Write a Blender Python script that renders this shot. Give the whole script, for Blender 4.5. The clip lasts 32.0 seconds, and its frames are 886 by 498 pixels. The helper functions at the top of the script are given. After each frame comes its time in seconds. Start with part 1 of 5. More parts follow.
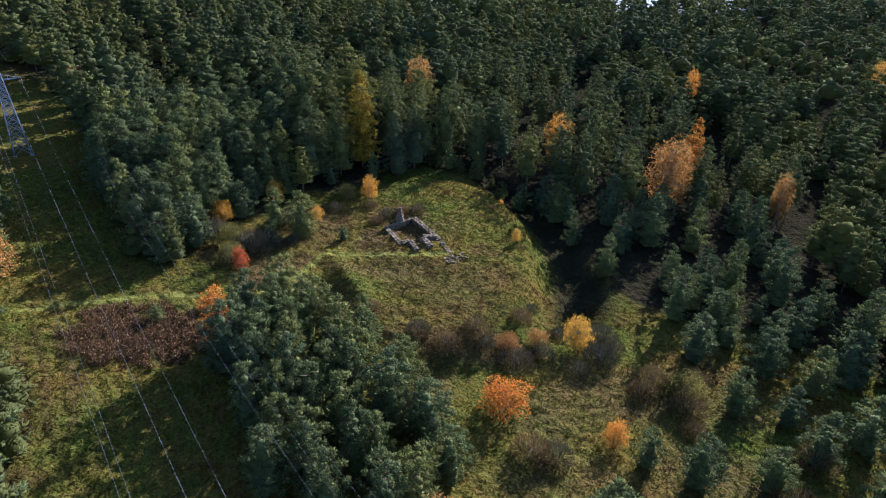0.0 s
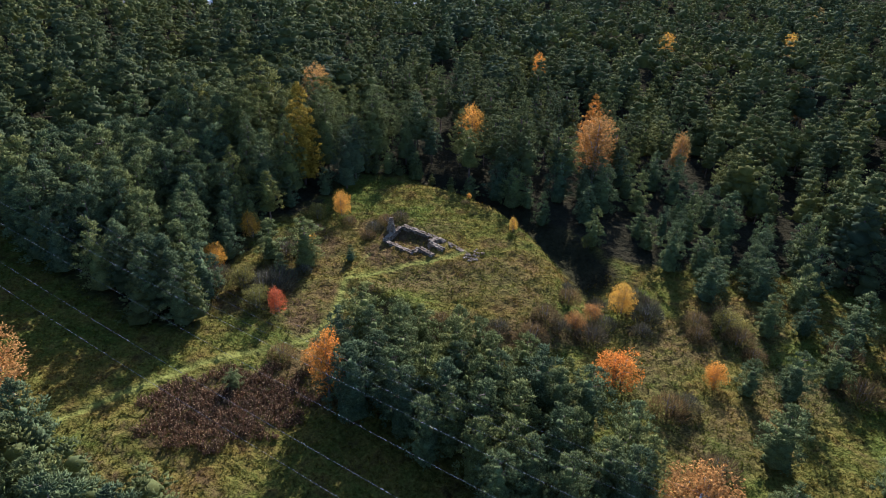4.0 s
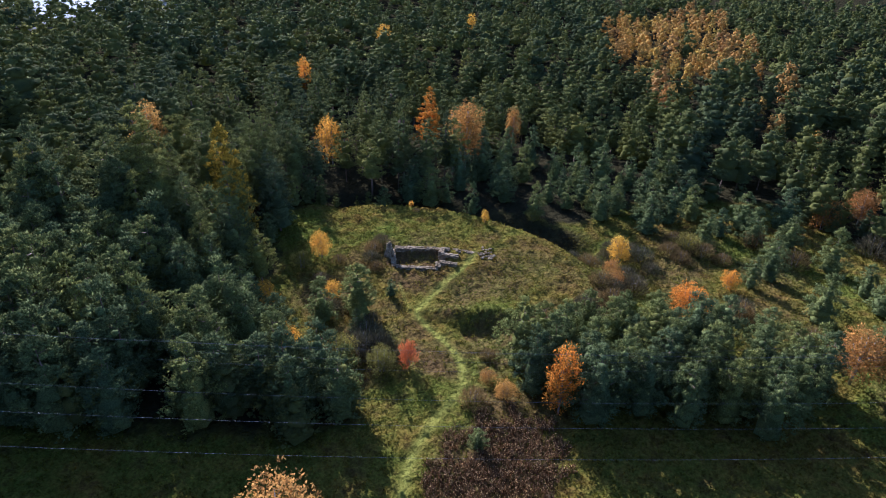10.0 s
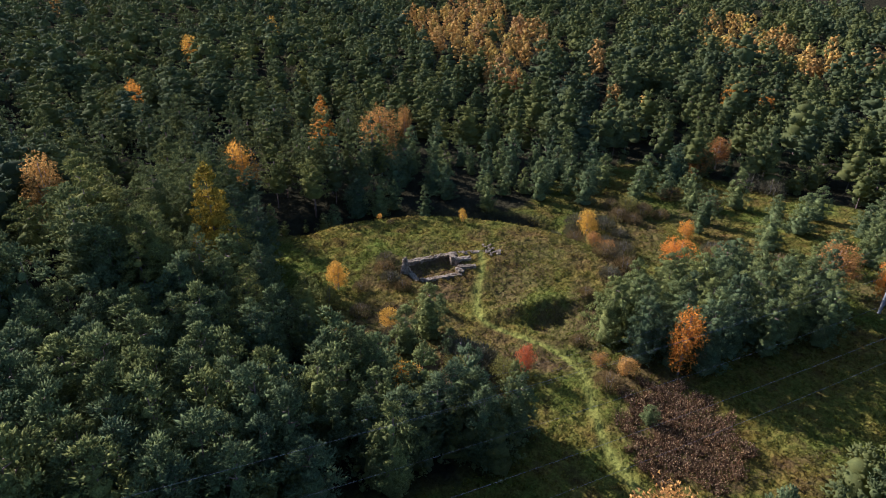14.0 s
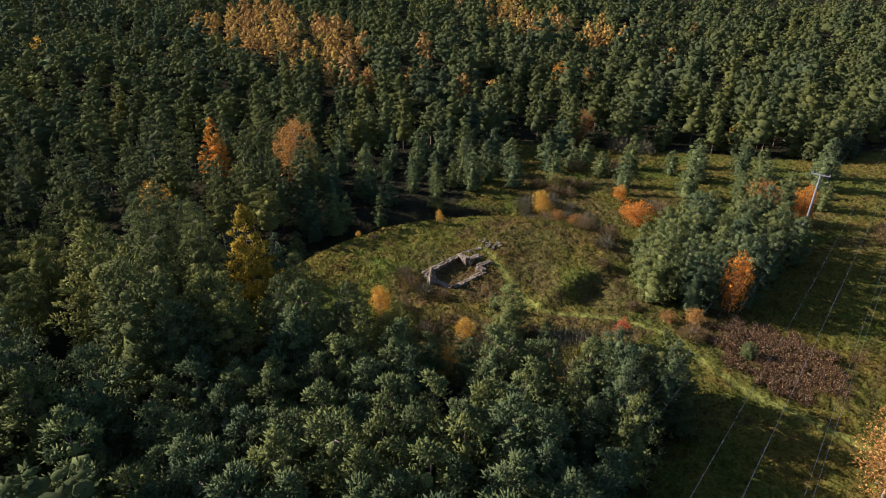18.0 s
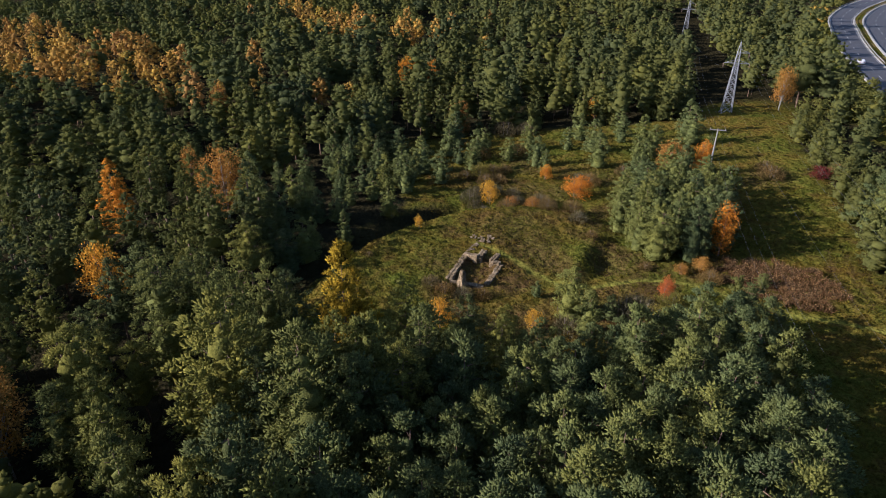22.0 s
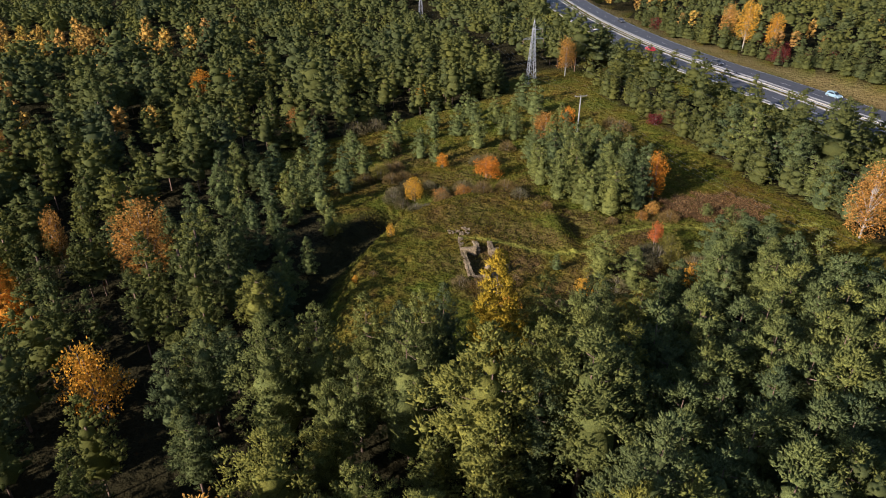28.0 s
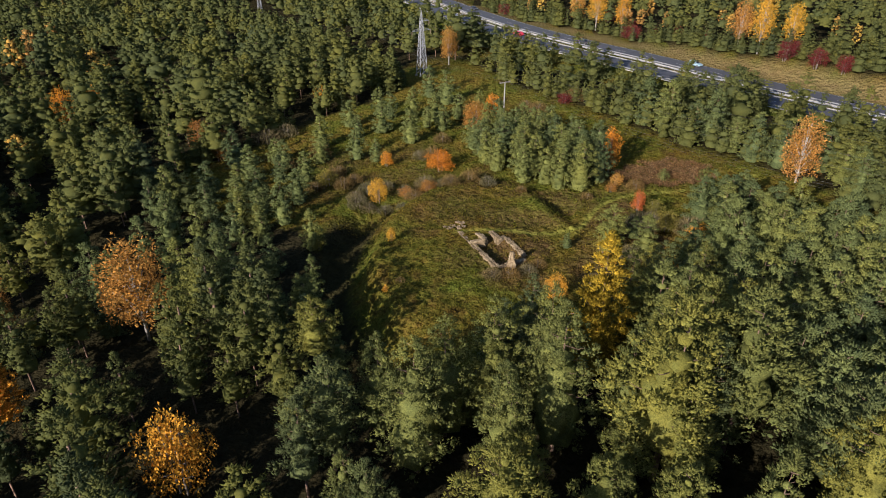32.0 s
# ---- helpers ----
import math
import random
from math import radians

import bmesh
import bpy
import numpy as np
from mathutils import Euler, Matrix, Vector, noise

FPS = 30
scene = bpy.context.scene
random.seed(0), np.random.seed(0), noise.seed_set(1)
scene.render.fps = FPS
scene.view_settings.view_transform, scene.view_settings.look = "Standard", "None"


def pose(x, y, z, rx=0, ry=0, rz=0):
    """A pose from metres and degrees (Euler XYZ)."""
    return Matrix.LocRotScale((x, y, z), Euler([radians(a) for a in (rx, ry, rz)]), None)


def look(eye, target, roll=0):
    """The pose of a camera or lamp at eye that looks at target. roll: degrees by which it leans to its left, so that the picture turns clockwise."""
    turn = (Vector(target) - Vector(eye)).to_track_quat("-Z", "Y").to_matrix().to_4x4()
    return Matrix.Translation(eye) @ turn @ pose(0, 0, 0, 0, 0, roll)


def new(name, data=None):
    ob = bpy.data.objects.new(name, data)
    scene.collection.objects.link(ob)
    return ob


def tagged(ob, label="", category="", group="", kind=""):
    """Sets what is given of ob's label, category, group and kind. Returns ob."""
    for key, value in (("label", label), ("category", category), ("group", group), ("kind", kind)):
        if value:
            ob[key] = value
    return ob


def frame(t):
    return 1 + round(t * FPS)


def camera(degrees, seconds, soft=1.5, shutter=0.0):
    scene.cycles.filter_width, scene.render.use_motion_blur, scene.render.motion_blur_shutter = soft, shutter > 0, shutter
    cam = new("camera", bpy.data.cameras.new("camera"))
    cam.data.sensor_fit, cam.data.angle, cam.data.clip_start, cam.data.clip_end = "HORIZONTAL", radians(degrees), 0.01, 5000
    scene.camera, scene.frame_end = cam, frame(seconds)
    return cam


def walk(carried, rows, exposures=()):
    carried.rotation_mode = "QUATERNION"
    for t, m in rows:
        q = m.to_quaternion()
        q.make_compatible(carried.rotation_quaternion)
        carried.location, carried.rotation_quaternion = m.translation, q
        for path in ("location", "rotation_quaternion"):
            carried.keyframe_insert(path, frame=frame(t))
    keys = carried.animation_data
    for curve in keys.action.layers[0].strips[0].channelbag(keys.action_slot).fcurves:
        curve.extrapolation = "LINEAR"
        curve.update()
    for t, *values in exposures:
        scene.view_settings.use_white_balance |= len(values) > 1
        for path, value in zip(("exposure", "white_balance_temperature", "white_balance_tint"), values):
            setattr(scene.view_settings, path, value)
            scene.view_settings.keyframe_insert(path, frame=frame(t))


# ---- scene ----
cam = camera(69.2, 32.0, soft=1.05)
METRES, EYE, TILT, LEAN, TURN = 280.0, 54.0, -29.58, -1.08, 0.0
ROWS = [
    (0.0, 0.0, 0.0, 0.0, 0.0, 0.0, -0.0),
    (0.5, -0.016, 0.0002, 0.0003, -2.29, -0.09, 1.28),
    (1.0, -0.0324, 0.0013, 0.001, -4.67, -0.21, 2.61),
    (1.5, -0.0489, 0.0029, 0.0021, -7.15, -0.38, 3.96),
    (2.0, -0.0653, 0.0054, 0.0036, -9.66, -0.61, 5.3),
    (2.5, -0.0815, 0.0088, 0.0057, -12.22, -0.89, 6.68),
    (3.0, -0.0973, 0.0131, 0.0082, -14.81, -1.23, 8.06),
    (3.5, -0.1128, 0.0182, 0.0114, -17.4, -1.64, 9.44),
    (5.5, -0.172, 0.0443, 0.0271, -28.19, -4.02, 14.67),
    (6.0, -0.1859, 0.0524, 0.0324, -30.96, -4.83, 15.91),
    (6.5, -0.1995, 0.0616, 0.0377, -33.83, -5.66, 17.1),
    (7.0, -0.2123, 0.0712, 0.0434, -36.71, -6.56, 18.26),
    (7.5, -0.2248, 0.0812, 0.0494, -39.66, -7.52, 19.37),
    (8.0, -0.2364, 0.0919, 0.0555, -42.62, -8.52, 20.39),
    (8.5, -0.2478, 0.103, 0.0622, -45.63, -9.63, 21.4),
    (9.0, -0.2582, 0.1149, 0.0693, -48.69, -10.8, 22.36),
    (9.5, -0.2676, 0.1272, 0.0766, -51.76, -12.0, 23.28),
    (10.0, -0.2763, 0.14, 0.0841, -54.88, -13.28, 24.12),
    (10.5, -0.284, 0.1529, 0.0917, -58.01, -14.65, 24.94),
    (11.0, -0.2912, 0.1663, 0.0995, -61.21, -16.05, 25.67),
    (11.5, -0.2974, 0.18, 0.1074, -64.47, -17.52, 26.31),
    (12.0, -0.303, 0.1938, 0.1155, -67.73, -19.02, 26.88),
    (12.5, -0.3077, 0.2081, 0.1236, -71.04, -20.56, 27.34),
    (13.0, -0.3114, 0.2223, 0.1318, -74.35, -22.14, 27.77),
    (13.5, -0.3143, 0.2369, 0.14, -77.67, -23.72, 28.15),
    (14.0, -0.3161, 0.2517, 0.1485, -81.05, -25.4, 28.4),
    (14.5, -0.3171, 0.2667, 0.1568, -84.4, -27.01, 28.51),
    (16.5, -0.3124, 0.3261, 0.1904, -98.09, -33.76, 28.29),
    (17.0, -0.3094, 0.3405, 0.1987, -101.44, -35.41, 28.04),
    (17.5, -0.3057, 0.3547, 0.2068, -104.79, -37.01, 27.69),
    (18.0, -0.3011, 0.3688, 0.2144, -108.09, -38.54, 27.25),
    (18.5, -0.2961, 0.3825, 0.2223, -111.33, -40.05, 26.76),
    (19.0, -0.2901, 0.3959, 0.2299, -114.54, -41.5, 26.18),
    (19.5, -0.2832, 0.4086, 0.2371, -117.67, -42.88, 25.58),
    (20.0, -0.2754, 0.4211, 0.2442, -120.74, -44.23, 24.85),
    (20.5, -0.267, 0.4332, 0.2509, -123.76, -45.54, 24.11),
    (21.0, -0.2581, 0.4452, 0.2576, -126.73, -46.76, 23.26),
    (21.5, -0.2487, 0.4566, 0.2638, -129.64, -47.9, 22.4),
    (22.0, -0.2393, 0.4672, 0.2699, -132.46, -48.97, 21.51),
    (22.5, -0.2295, 0.4772, 0.2756, -135.23, -49.99, 20.57),
    (23.0, -0.2192, 0.4867, 0.2808, -137.89, -50.9, 19.6),
    (23.5, -0.2087, 0.4957, 0.2855, -140.47, -51.74, 18.58),
    (24.0, -0.1981, 0.5042, 0.29, -142.98, -52.53, 17.57),
    (24.5, -0.1875, 0.512, 0.2941, -145.37, -53.25, 16.57),
    (25.0, -0.1769, 0.5192, 0.2978, -147.67, -53.88, 15.55),
    (25.5, -0.1666, 0.5255, 0.3011, -149.9, -54.47, 14.6),
    (27.5, -0.1231, 0.5433, 0.3095, -157.87, -56.42, 10.76),
    (28.0, -0.1116, 0.5463, 0.3109, -159.74, -56.85, 9.82),
    (28.5, -0.0997, 0.5491, 0.3123, -161.59, -57.28, 8.85),
    (29.0, -0.0874, 0.5521, 0.3137, -163.47, -57.67, 7.84),
    (29.5, -0.0748, 0.5548, 0.3149, -165.38, -58.02, 6.82),
    (30.0, -0.0618, 0.5573, 0.3161, -167.34, -58.32, 5.75),
    (30.5, -0.0484, 0.5597, 0.3171, -169.31, -58.57, 4.64),
    (31.0, -0.0348, 0.5622, 0.3181, -171.35, -58.76, 3.51),
    (31.5, -0.022, 0.5641, 0.3189, -173.39, -58.88, 2.37),
    (32.0, -0.0099, 0.5654, 0.3194, -175.37, -58.94, 1.25),
]
walk(cam, [(t, pose(0, 0, EYE, TILT, LEAN, TURN) @ pose(METRES * x, METRES * y, METRES * z, 90 + pitch, roll, yaw)) for t, x, y, z, yaw, pitch, roll in ROWS],
     [(0, 1.76, 4620, 24), (7, 1.88, 4600, 24), (13, 1.76, 4720, 24), (19, 1.31, 5200, 22), (25, 1.19, 5550, 18), (32, 1.18, 5700, 15)])

# ---- world, sun ----
SUN_AZ, SUN_EL = 34.0, 21.5      # degrees from +y towards +x, and above the horizon
sun_dir = Vector((math.sin(radians(SUN_AZ)) * math.cos(radians(SUN_EL)), math.cos(radians(SUN_AZ)) * math.cos(radians(SUN_EL)), math.sin(radians(SUN_EL))))
world = bpy.data.worlds.new("sky")
scene.world = world
world.use_nodes = True
wn = world.node_tree.nodes
wl = world.node_tree.links
sky = wn.new("ShaderNodeTexSky")
sky.sky_type = "NISHITA"
sky.sun_disc = False
sky.sun_elevation = radians(SUN_EL)
sky.sun_rotation = radians(SUN_AZ)
wn["Background"].inputs[1].default_value = 0.072
wl.new(sky.outputs[0], wn["Background"].inputs[0])
lamp = bpy.data.lights.new("sun", "SUN")
lamp.energy, lamp.angle, lamp.color = 5.0, radians(0.6), (1.0, 0.85, 0.66)
sun = new("sun", lamp)
sun.matrix_world = look(sun_dir * 400 + Vector((0, 90, 0)), (0, 90, 0))


# ---- materials ----
def material(name, rough=0.8, metal=0.0, spec=0.3):
    m = bpy.data.materials.new(name)
    m.use_nodes = True
    b = m.node_tree.nodes["Principled BSDF"]
    b.inputs["Roughness"].default_value, b.inputs["Metallic"].default_value = rough, metal
    b.inputs["Specular IOR Level"].default_value = spec
    return m, m.node_tree.nodes, m.node_tree.links, b


def ramp(nodes, stops):
    r = nodes.new("ShaderNodeValToRGB")
    e = r.color_ramp.elements
    while len(e) < len(stops):
        e.new(0.5)
    for i, (p, c) in enumerate(stops):
        e[i].position, e[i].color = p, (*c, 1)
    return r


def noise_tex(nodes, links, scale, detail=4, rough=0.6, coord=None):
    n = nodes.new("ShaderNodeTexNoise")
    n.inputs["Scale"].default_value, n.inputs["Detail"].default_value, n.inputs["Roughness"].default_value = scale, detail, rough
    if coord is not None:
        links.new(coord, n.inputs["Vector"])
    return n


def mix(nodes, links, fac, a, b, mode="MIX"):
    x = nodes.new("ShaderNodeMix")
    x.data_type, x.blend_type = "RGBA", mode
    for socket, v in ((x.inputs[0], fac), (x.inputs[6], a), (x.inputs[7], b)):
        if isinstance(v, (int, float)):
            socket.default_value = v
        elif isinstance(v, tuple):
            socket.default_value = (*v, 1)
        else:
            links.new(v, socket)
    return x.outputs[2]


def simple(name, colour, rough=0.7, metal=0.0, var=0.25, scale=3.0):
    m, n, l, b = material(name, rough, metal)
    co = n.new("ShaderNodeNewGeometry").outputs["Position"]
    t = noise_tex(n, l, scale, 5, 0.65, co)
    dark, light = tuple(c * (1 - var) for c in colour), tuple(min(1, c * (1 + var)) for c in colour)
    r = ramp(n, [(0.3, dark), (0.7, light)])
    l.new(t.outputs[0], r.inputs[0])
    l.new(r.outputs[0], b.inputs["Base Color"])
    return m


def leaf_material(name, stops, through_light=0.3, tint="object", uneven=1.0, grainy=0.65):
    """Foliage: colour by tree (object or attribute) and by leaf, with some light let through."""
    m, n, l, b = material(name, 0.9, 0, 0.02)
    geo = n.new("ShaderNodeNewGeometry")
    if tint == "object":
        src = n.new("ShaderNodeObjectInfo").outputs["Random"]
    else:
        a = n.new("ShaderNodeAttribute")
        a.attribute_name = "tint"
        src = a.outputs["Fac"]
    r = ramp(n, stops)
    l.new(src, r.inputs[0])
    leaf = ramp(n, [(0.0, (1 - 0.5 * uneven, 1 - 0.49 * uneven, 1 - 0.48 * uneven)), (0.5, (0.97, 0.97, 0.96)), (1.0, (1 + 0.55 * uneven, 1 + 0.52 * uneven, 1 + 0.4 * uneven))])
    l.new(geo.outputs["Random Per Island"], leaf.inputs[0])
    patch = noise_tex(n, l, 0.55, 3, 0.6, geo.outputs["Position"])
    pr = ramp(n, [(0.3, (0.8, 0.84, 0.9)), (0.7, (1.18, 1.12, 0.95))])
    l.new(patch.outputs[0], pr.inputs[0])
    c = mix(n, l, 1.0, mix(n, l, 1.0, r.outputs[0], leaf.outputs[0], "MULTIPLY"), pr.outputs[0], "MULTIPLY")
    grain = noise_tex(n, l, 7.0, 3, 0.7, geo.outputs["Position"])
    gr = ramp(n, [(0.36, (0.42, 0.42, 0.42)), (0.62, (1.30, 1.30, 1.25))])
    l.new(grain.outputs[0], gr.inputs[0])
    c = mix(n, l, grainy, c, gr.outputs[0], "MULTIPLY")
    l.new(c, b.inputs["Base Color"])
    bump = n.new("ShaderNodeBump")
    bump.inputs["Strength"].default_value, bump.inputs["Distance"].default_value = 1.08 * grainy, 0.14
    l.new(grain.outputs[0], bump.inputs["Height"])
    l.new(bump.outputs[0], b.inputs["Normal"])
    tr = n.new("ShaderNodeBsdfTranslucent")
    l.new(c, tr.inputs["Color"])
    ms = n.new("ShaderNodeMixShader")
    ms.inputs[0].default_value = through_light
    l.new(b.outputs[0], ms.inputs[1])
    l.new(tr.outputs[0], ms.inputs[2])
    l.new(ms.outputs[0], n["Material Output"].inputs["Surface"])
    return m


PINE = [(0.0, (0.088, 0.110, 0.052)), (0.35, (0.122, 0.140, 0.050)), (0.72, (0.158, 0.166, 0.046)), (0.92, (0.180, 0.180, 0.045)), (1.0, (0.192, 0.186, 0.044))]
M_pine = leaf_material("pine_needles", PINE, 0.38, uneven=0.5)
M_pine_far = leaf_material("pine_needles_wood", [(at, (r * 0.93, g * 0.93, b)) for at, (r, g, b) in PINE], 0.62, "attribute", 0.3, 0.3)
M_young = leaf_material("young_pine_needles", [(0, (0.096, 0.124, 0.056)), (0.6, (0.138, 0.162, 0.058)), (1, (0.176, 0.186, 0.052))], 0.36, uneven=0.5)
M_orange = leaf_material("orange_leaves", [(0, (0.52, 0.195, 0.024)), (0.5, (0.55, 0.245, 0.028)), (1, (0.56, 0.30, 0.034))], 0.4)
M_gold = leaf_material("golden_leaves", [(0, (0.52, 0.27, 0.035)), (1, (0.56, 0.34, 0.04))], 0.4)
M_russet = leaf_material("russet_leaves", [(0, (0.29, 0.142, 0.042)), (1, (0.38, 0.205, 0.048))], 0.35)
M_tan = leaf_material("tan_leaves", [(0, (0.38, 0.19, 0.055)), (1, (0.44, 0.25, 0.06))], 0.35)
M_red = leaf_material("red_leaves", [(0, (0.38, 0.09, 0.035)), (1, (0.46, 0.14, 0.04))], 0.35)
M_crimson = leaf_material("crimson_leaves", [(0, (0.12, 0.026, 0.028)), (1, (0.17, 0.04, 0.035))], 0.3)
M_olive = leaf_material("olive_leaves", [(0, (0.16, 0.15, 0.035)), (1, (0.24, 0.20, 0.045))], 0.35)
M_larch = leaf_material("larch_needles", [(0, (0.29, 0.21, 0.022)), (1, (0.33, 0.235, 0.024))], 0.35)
M_larch_orange = leaf_material("orange_larch_needles", [(0, (0.50, 0.22, 0.03)), (1, (0.56, 0.27, 0.035))], 0.35)
M_birch_far = leaf_material("birch_leaves_wood", [(0, (0.32, 0.185, 0.07)), (0.4, (0.42, 0.25, 0.066)), (0.75, (0.46, 0.31, 0.064)), (1, (0.42, 0.33, 0.064))], 0.4, "attribute", 0.5)
M_twigs = leaf_material("bare_twigs", [(0, (0.086, 0.082, 0.048)), (0.5, (0.112, 0.098, 0.054)), (1, (0.13, 0.10, 0.05))], 0.1)
M_browntwigs = leaf_material("brown_twigs", [(0, (0.125, 0.09, 0.038)), (1, (0.17, 0.112, 0.042))], 0.2)
M_reed = leaf_material("dry_stalks", [(0, (0.10, 0.056, 0.028)), (1, (0.13, 0.078, 0.038))], 0.2)
M_seed = leaf_material("seed_heads", [(0, (0.17, 0.11, 0.055)), (1, (0.24, 0.16, 0.08))], 0.2)
M_bark = simple("pine_bark", (0.13, 0.085, 0.06), 0.9, 0, 0.4, 2.5)
M_greybark = simple("grey_bark", (0.16, 0.135, 0.115), 0.9, 0, 0.35, 4)
M_birchbark = simple("birch_bark", (0.34, 0.32, 0.29), 0.7, 0, 0.35, 3)
M_steel = simple("galvanised_steel", (0.24, 0.25, 0.27), 0.6, 0.3, 0.15, 2)
M_glassins = simple("insulator", (0.16, 0.11, 0.09), 0.3, 0, 0.2, 8)
M_wire = simple("aluminium_wire", (0.11, 0.115, 0.12), 0.5, 0.5, 0.1, 1)
M_concrete = simple("concrete", (0.21, 0.20, 0.18), 0.85, 0, 0.2, 1.5)
M_gutter = simple("gutter_concrete", (0.36, 0.34, 0.30), 0.85, 0, 0.2, 1.5)
M_asphalt = simple("asphalt", (0.050, 0.052, 0.060), 0.8, 0, 0.25, 0.7)
M_paint = simple("road_paint", (0.42, 0.42, 0.40), 0.6, 0, 0.1, 3)
M_rail = simple("guard_rail_zinc", (0.20, 0.205, 0.21), 0.65, 0.2, 0.12, 2)
M_tyre = simple("rubber", (0.025, 0.025, 0.026), 0.8, 0, 0.1, 5)
M_rim = simple("alloy_rim", (0.5, 0.5, 0.52), 0.35, 0.8, 0.1, 5)
M_glass = simple("dark_car_glass", (0.02, 0.024, 0.03), 0.08, 0, 0.1, 2)
M_lampglass = simple("lamp_glass", (0.8, 0.8, 0.78), 0.15, 0, 0.05, 2)
M_taillamp = simple("red_lamp_glass", (0.45, 0.02, 0.02), 0.2, 0, 0.05, 2)


def stone_material():
    m, n, l, b = material("weathered_stone", 1.0, 0, 0.0)
    geo = n.new("ShaderNodeNewGeometry").outputs["Position"]
    a, c = noise_tex(n, l, 1.3, 6, 0.7, geo), noise_tex(n, l, 9, 4, 0.7, geo)
    r = ramp(n, [(0.25, (0.082, 0.060, 0.038)), (0.5, (0.215, 0.168, 0.112)), (0.74, (0.38, 0.315, 0.225))])
    l.new(a.outputs[0], r.inputs[0])
    s = ramp(n, [(0.35, (0.6, 0.6, 0.55)), (0.65, (1.1, 1.1, 1.1))])
    l.new(c.outputs[0], s.inputs[0])
    info = n.new("ShaderNodeObjectInfo").outputs["Random"]
    q = ramp(n, [(0, (0.72, 0.7, 0.66)), (1, (1.15, 1.12, 1.05))])
    l.new(info, q.inputs[0])
    l.new(mix(n, l, 1.0, mix(n, l, 1.0, r.outputs[0], s.outputs[0], "MULTIPLY"), q.outputs[0], "MULTIPLY"), b.inputs["Base Color"])
    bump = n.new("ShaderNodeBump")
    bump.inputs["Strength"].default_value, bump.inputs["Distance"].default_value = 0.8, 0.05
    l.new(c.outputs[0], bump.inputs["Height"])
    l.new(bump.outputs[0], b.inputs["Normal"])
    return m


def grass_colour(n, l, geo):
    """Green, straw and heath-brown patches of the meadow, by place."""
    big, mid, fine = noise_tex(n, l, 0.07, 4, 0.6, geo), noise_tex(n, l, 0.38, 7, 0.72, geo), noise_tex(n, l, 2.6, 5, 0.75, geo)
    g = ramp(n, [(0.30, (0.039, 0.029, 0.012)), (0.38, (0.074, 0.059, 0.017)), (0.47, (0.100, 0.089, 0.019)), (0.57, (0.072, 0.077, 0.015)), (0.70, (0.131, 0.109, 0.028))])
    l.new(mid.outputs[0], g.inputs[0])
    dry = ramp(n, [(0.40, (0.86, 1.0, 0.82)), (0.62, (1.22, 1.0, 0.95))])
    l.new(big.outputs[0], dry.inputs[0])
    c = mix(n, l, 1.0, g.outputs[0], dry.outputs[0], "MULTIPLY")
    spots = ramp(n, [(0.34, (0.45, 0.44, 0.40)), (0.60, (1.18, 1.18, 1.08))])
    l.new(fine.outputs[0], spots.inputs[0])
    return mix(n, l, 0.9, c, spots.outputs[0], "MULTIPLY"), mid, fine


def tussock_material():
    m, n, l, b = material("tussock_blades", 1.0, 0, 0.0)
    geo = n.new("ShaderNodeNewGeometry")
    c, _, _ = grass_colour(n, l, geo.outputs["Position"])
    r = ramp(n, [(0.0, (0.6, 0.6, 0.55)), (0.6, (1.15, 1.15, 0.95)), (1.0, (1.75, 1.70, 1.15))])
    l.new(geo.outputs["Random Per Island"], r.inputs[0])
    c = mix(n, l, 1.0, c, r.outputs[0], "MULTIPLY")
    l.new(c, b.inputs["Base Color"])
    tr = n.new("ShaderNodeBsdfTranslucent")
    l.new(c, tr.inputs["Color"])
    ms = n.new("ShaderNodeMixShader")
    ms.inputs[0].default_value = 0.4
    l.new(b.outputs[0], ms.inputs[1])
    l.new(tr.outputs[0], ms.inputs[2])
    l.new(ms.outputs[0], n["Material Output"].inputs["Surface"])
    return m


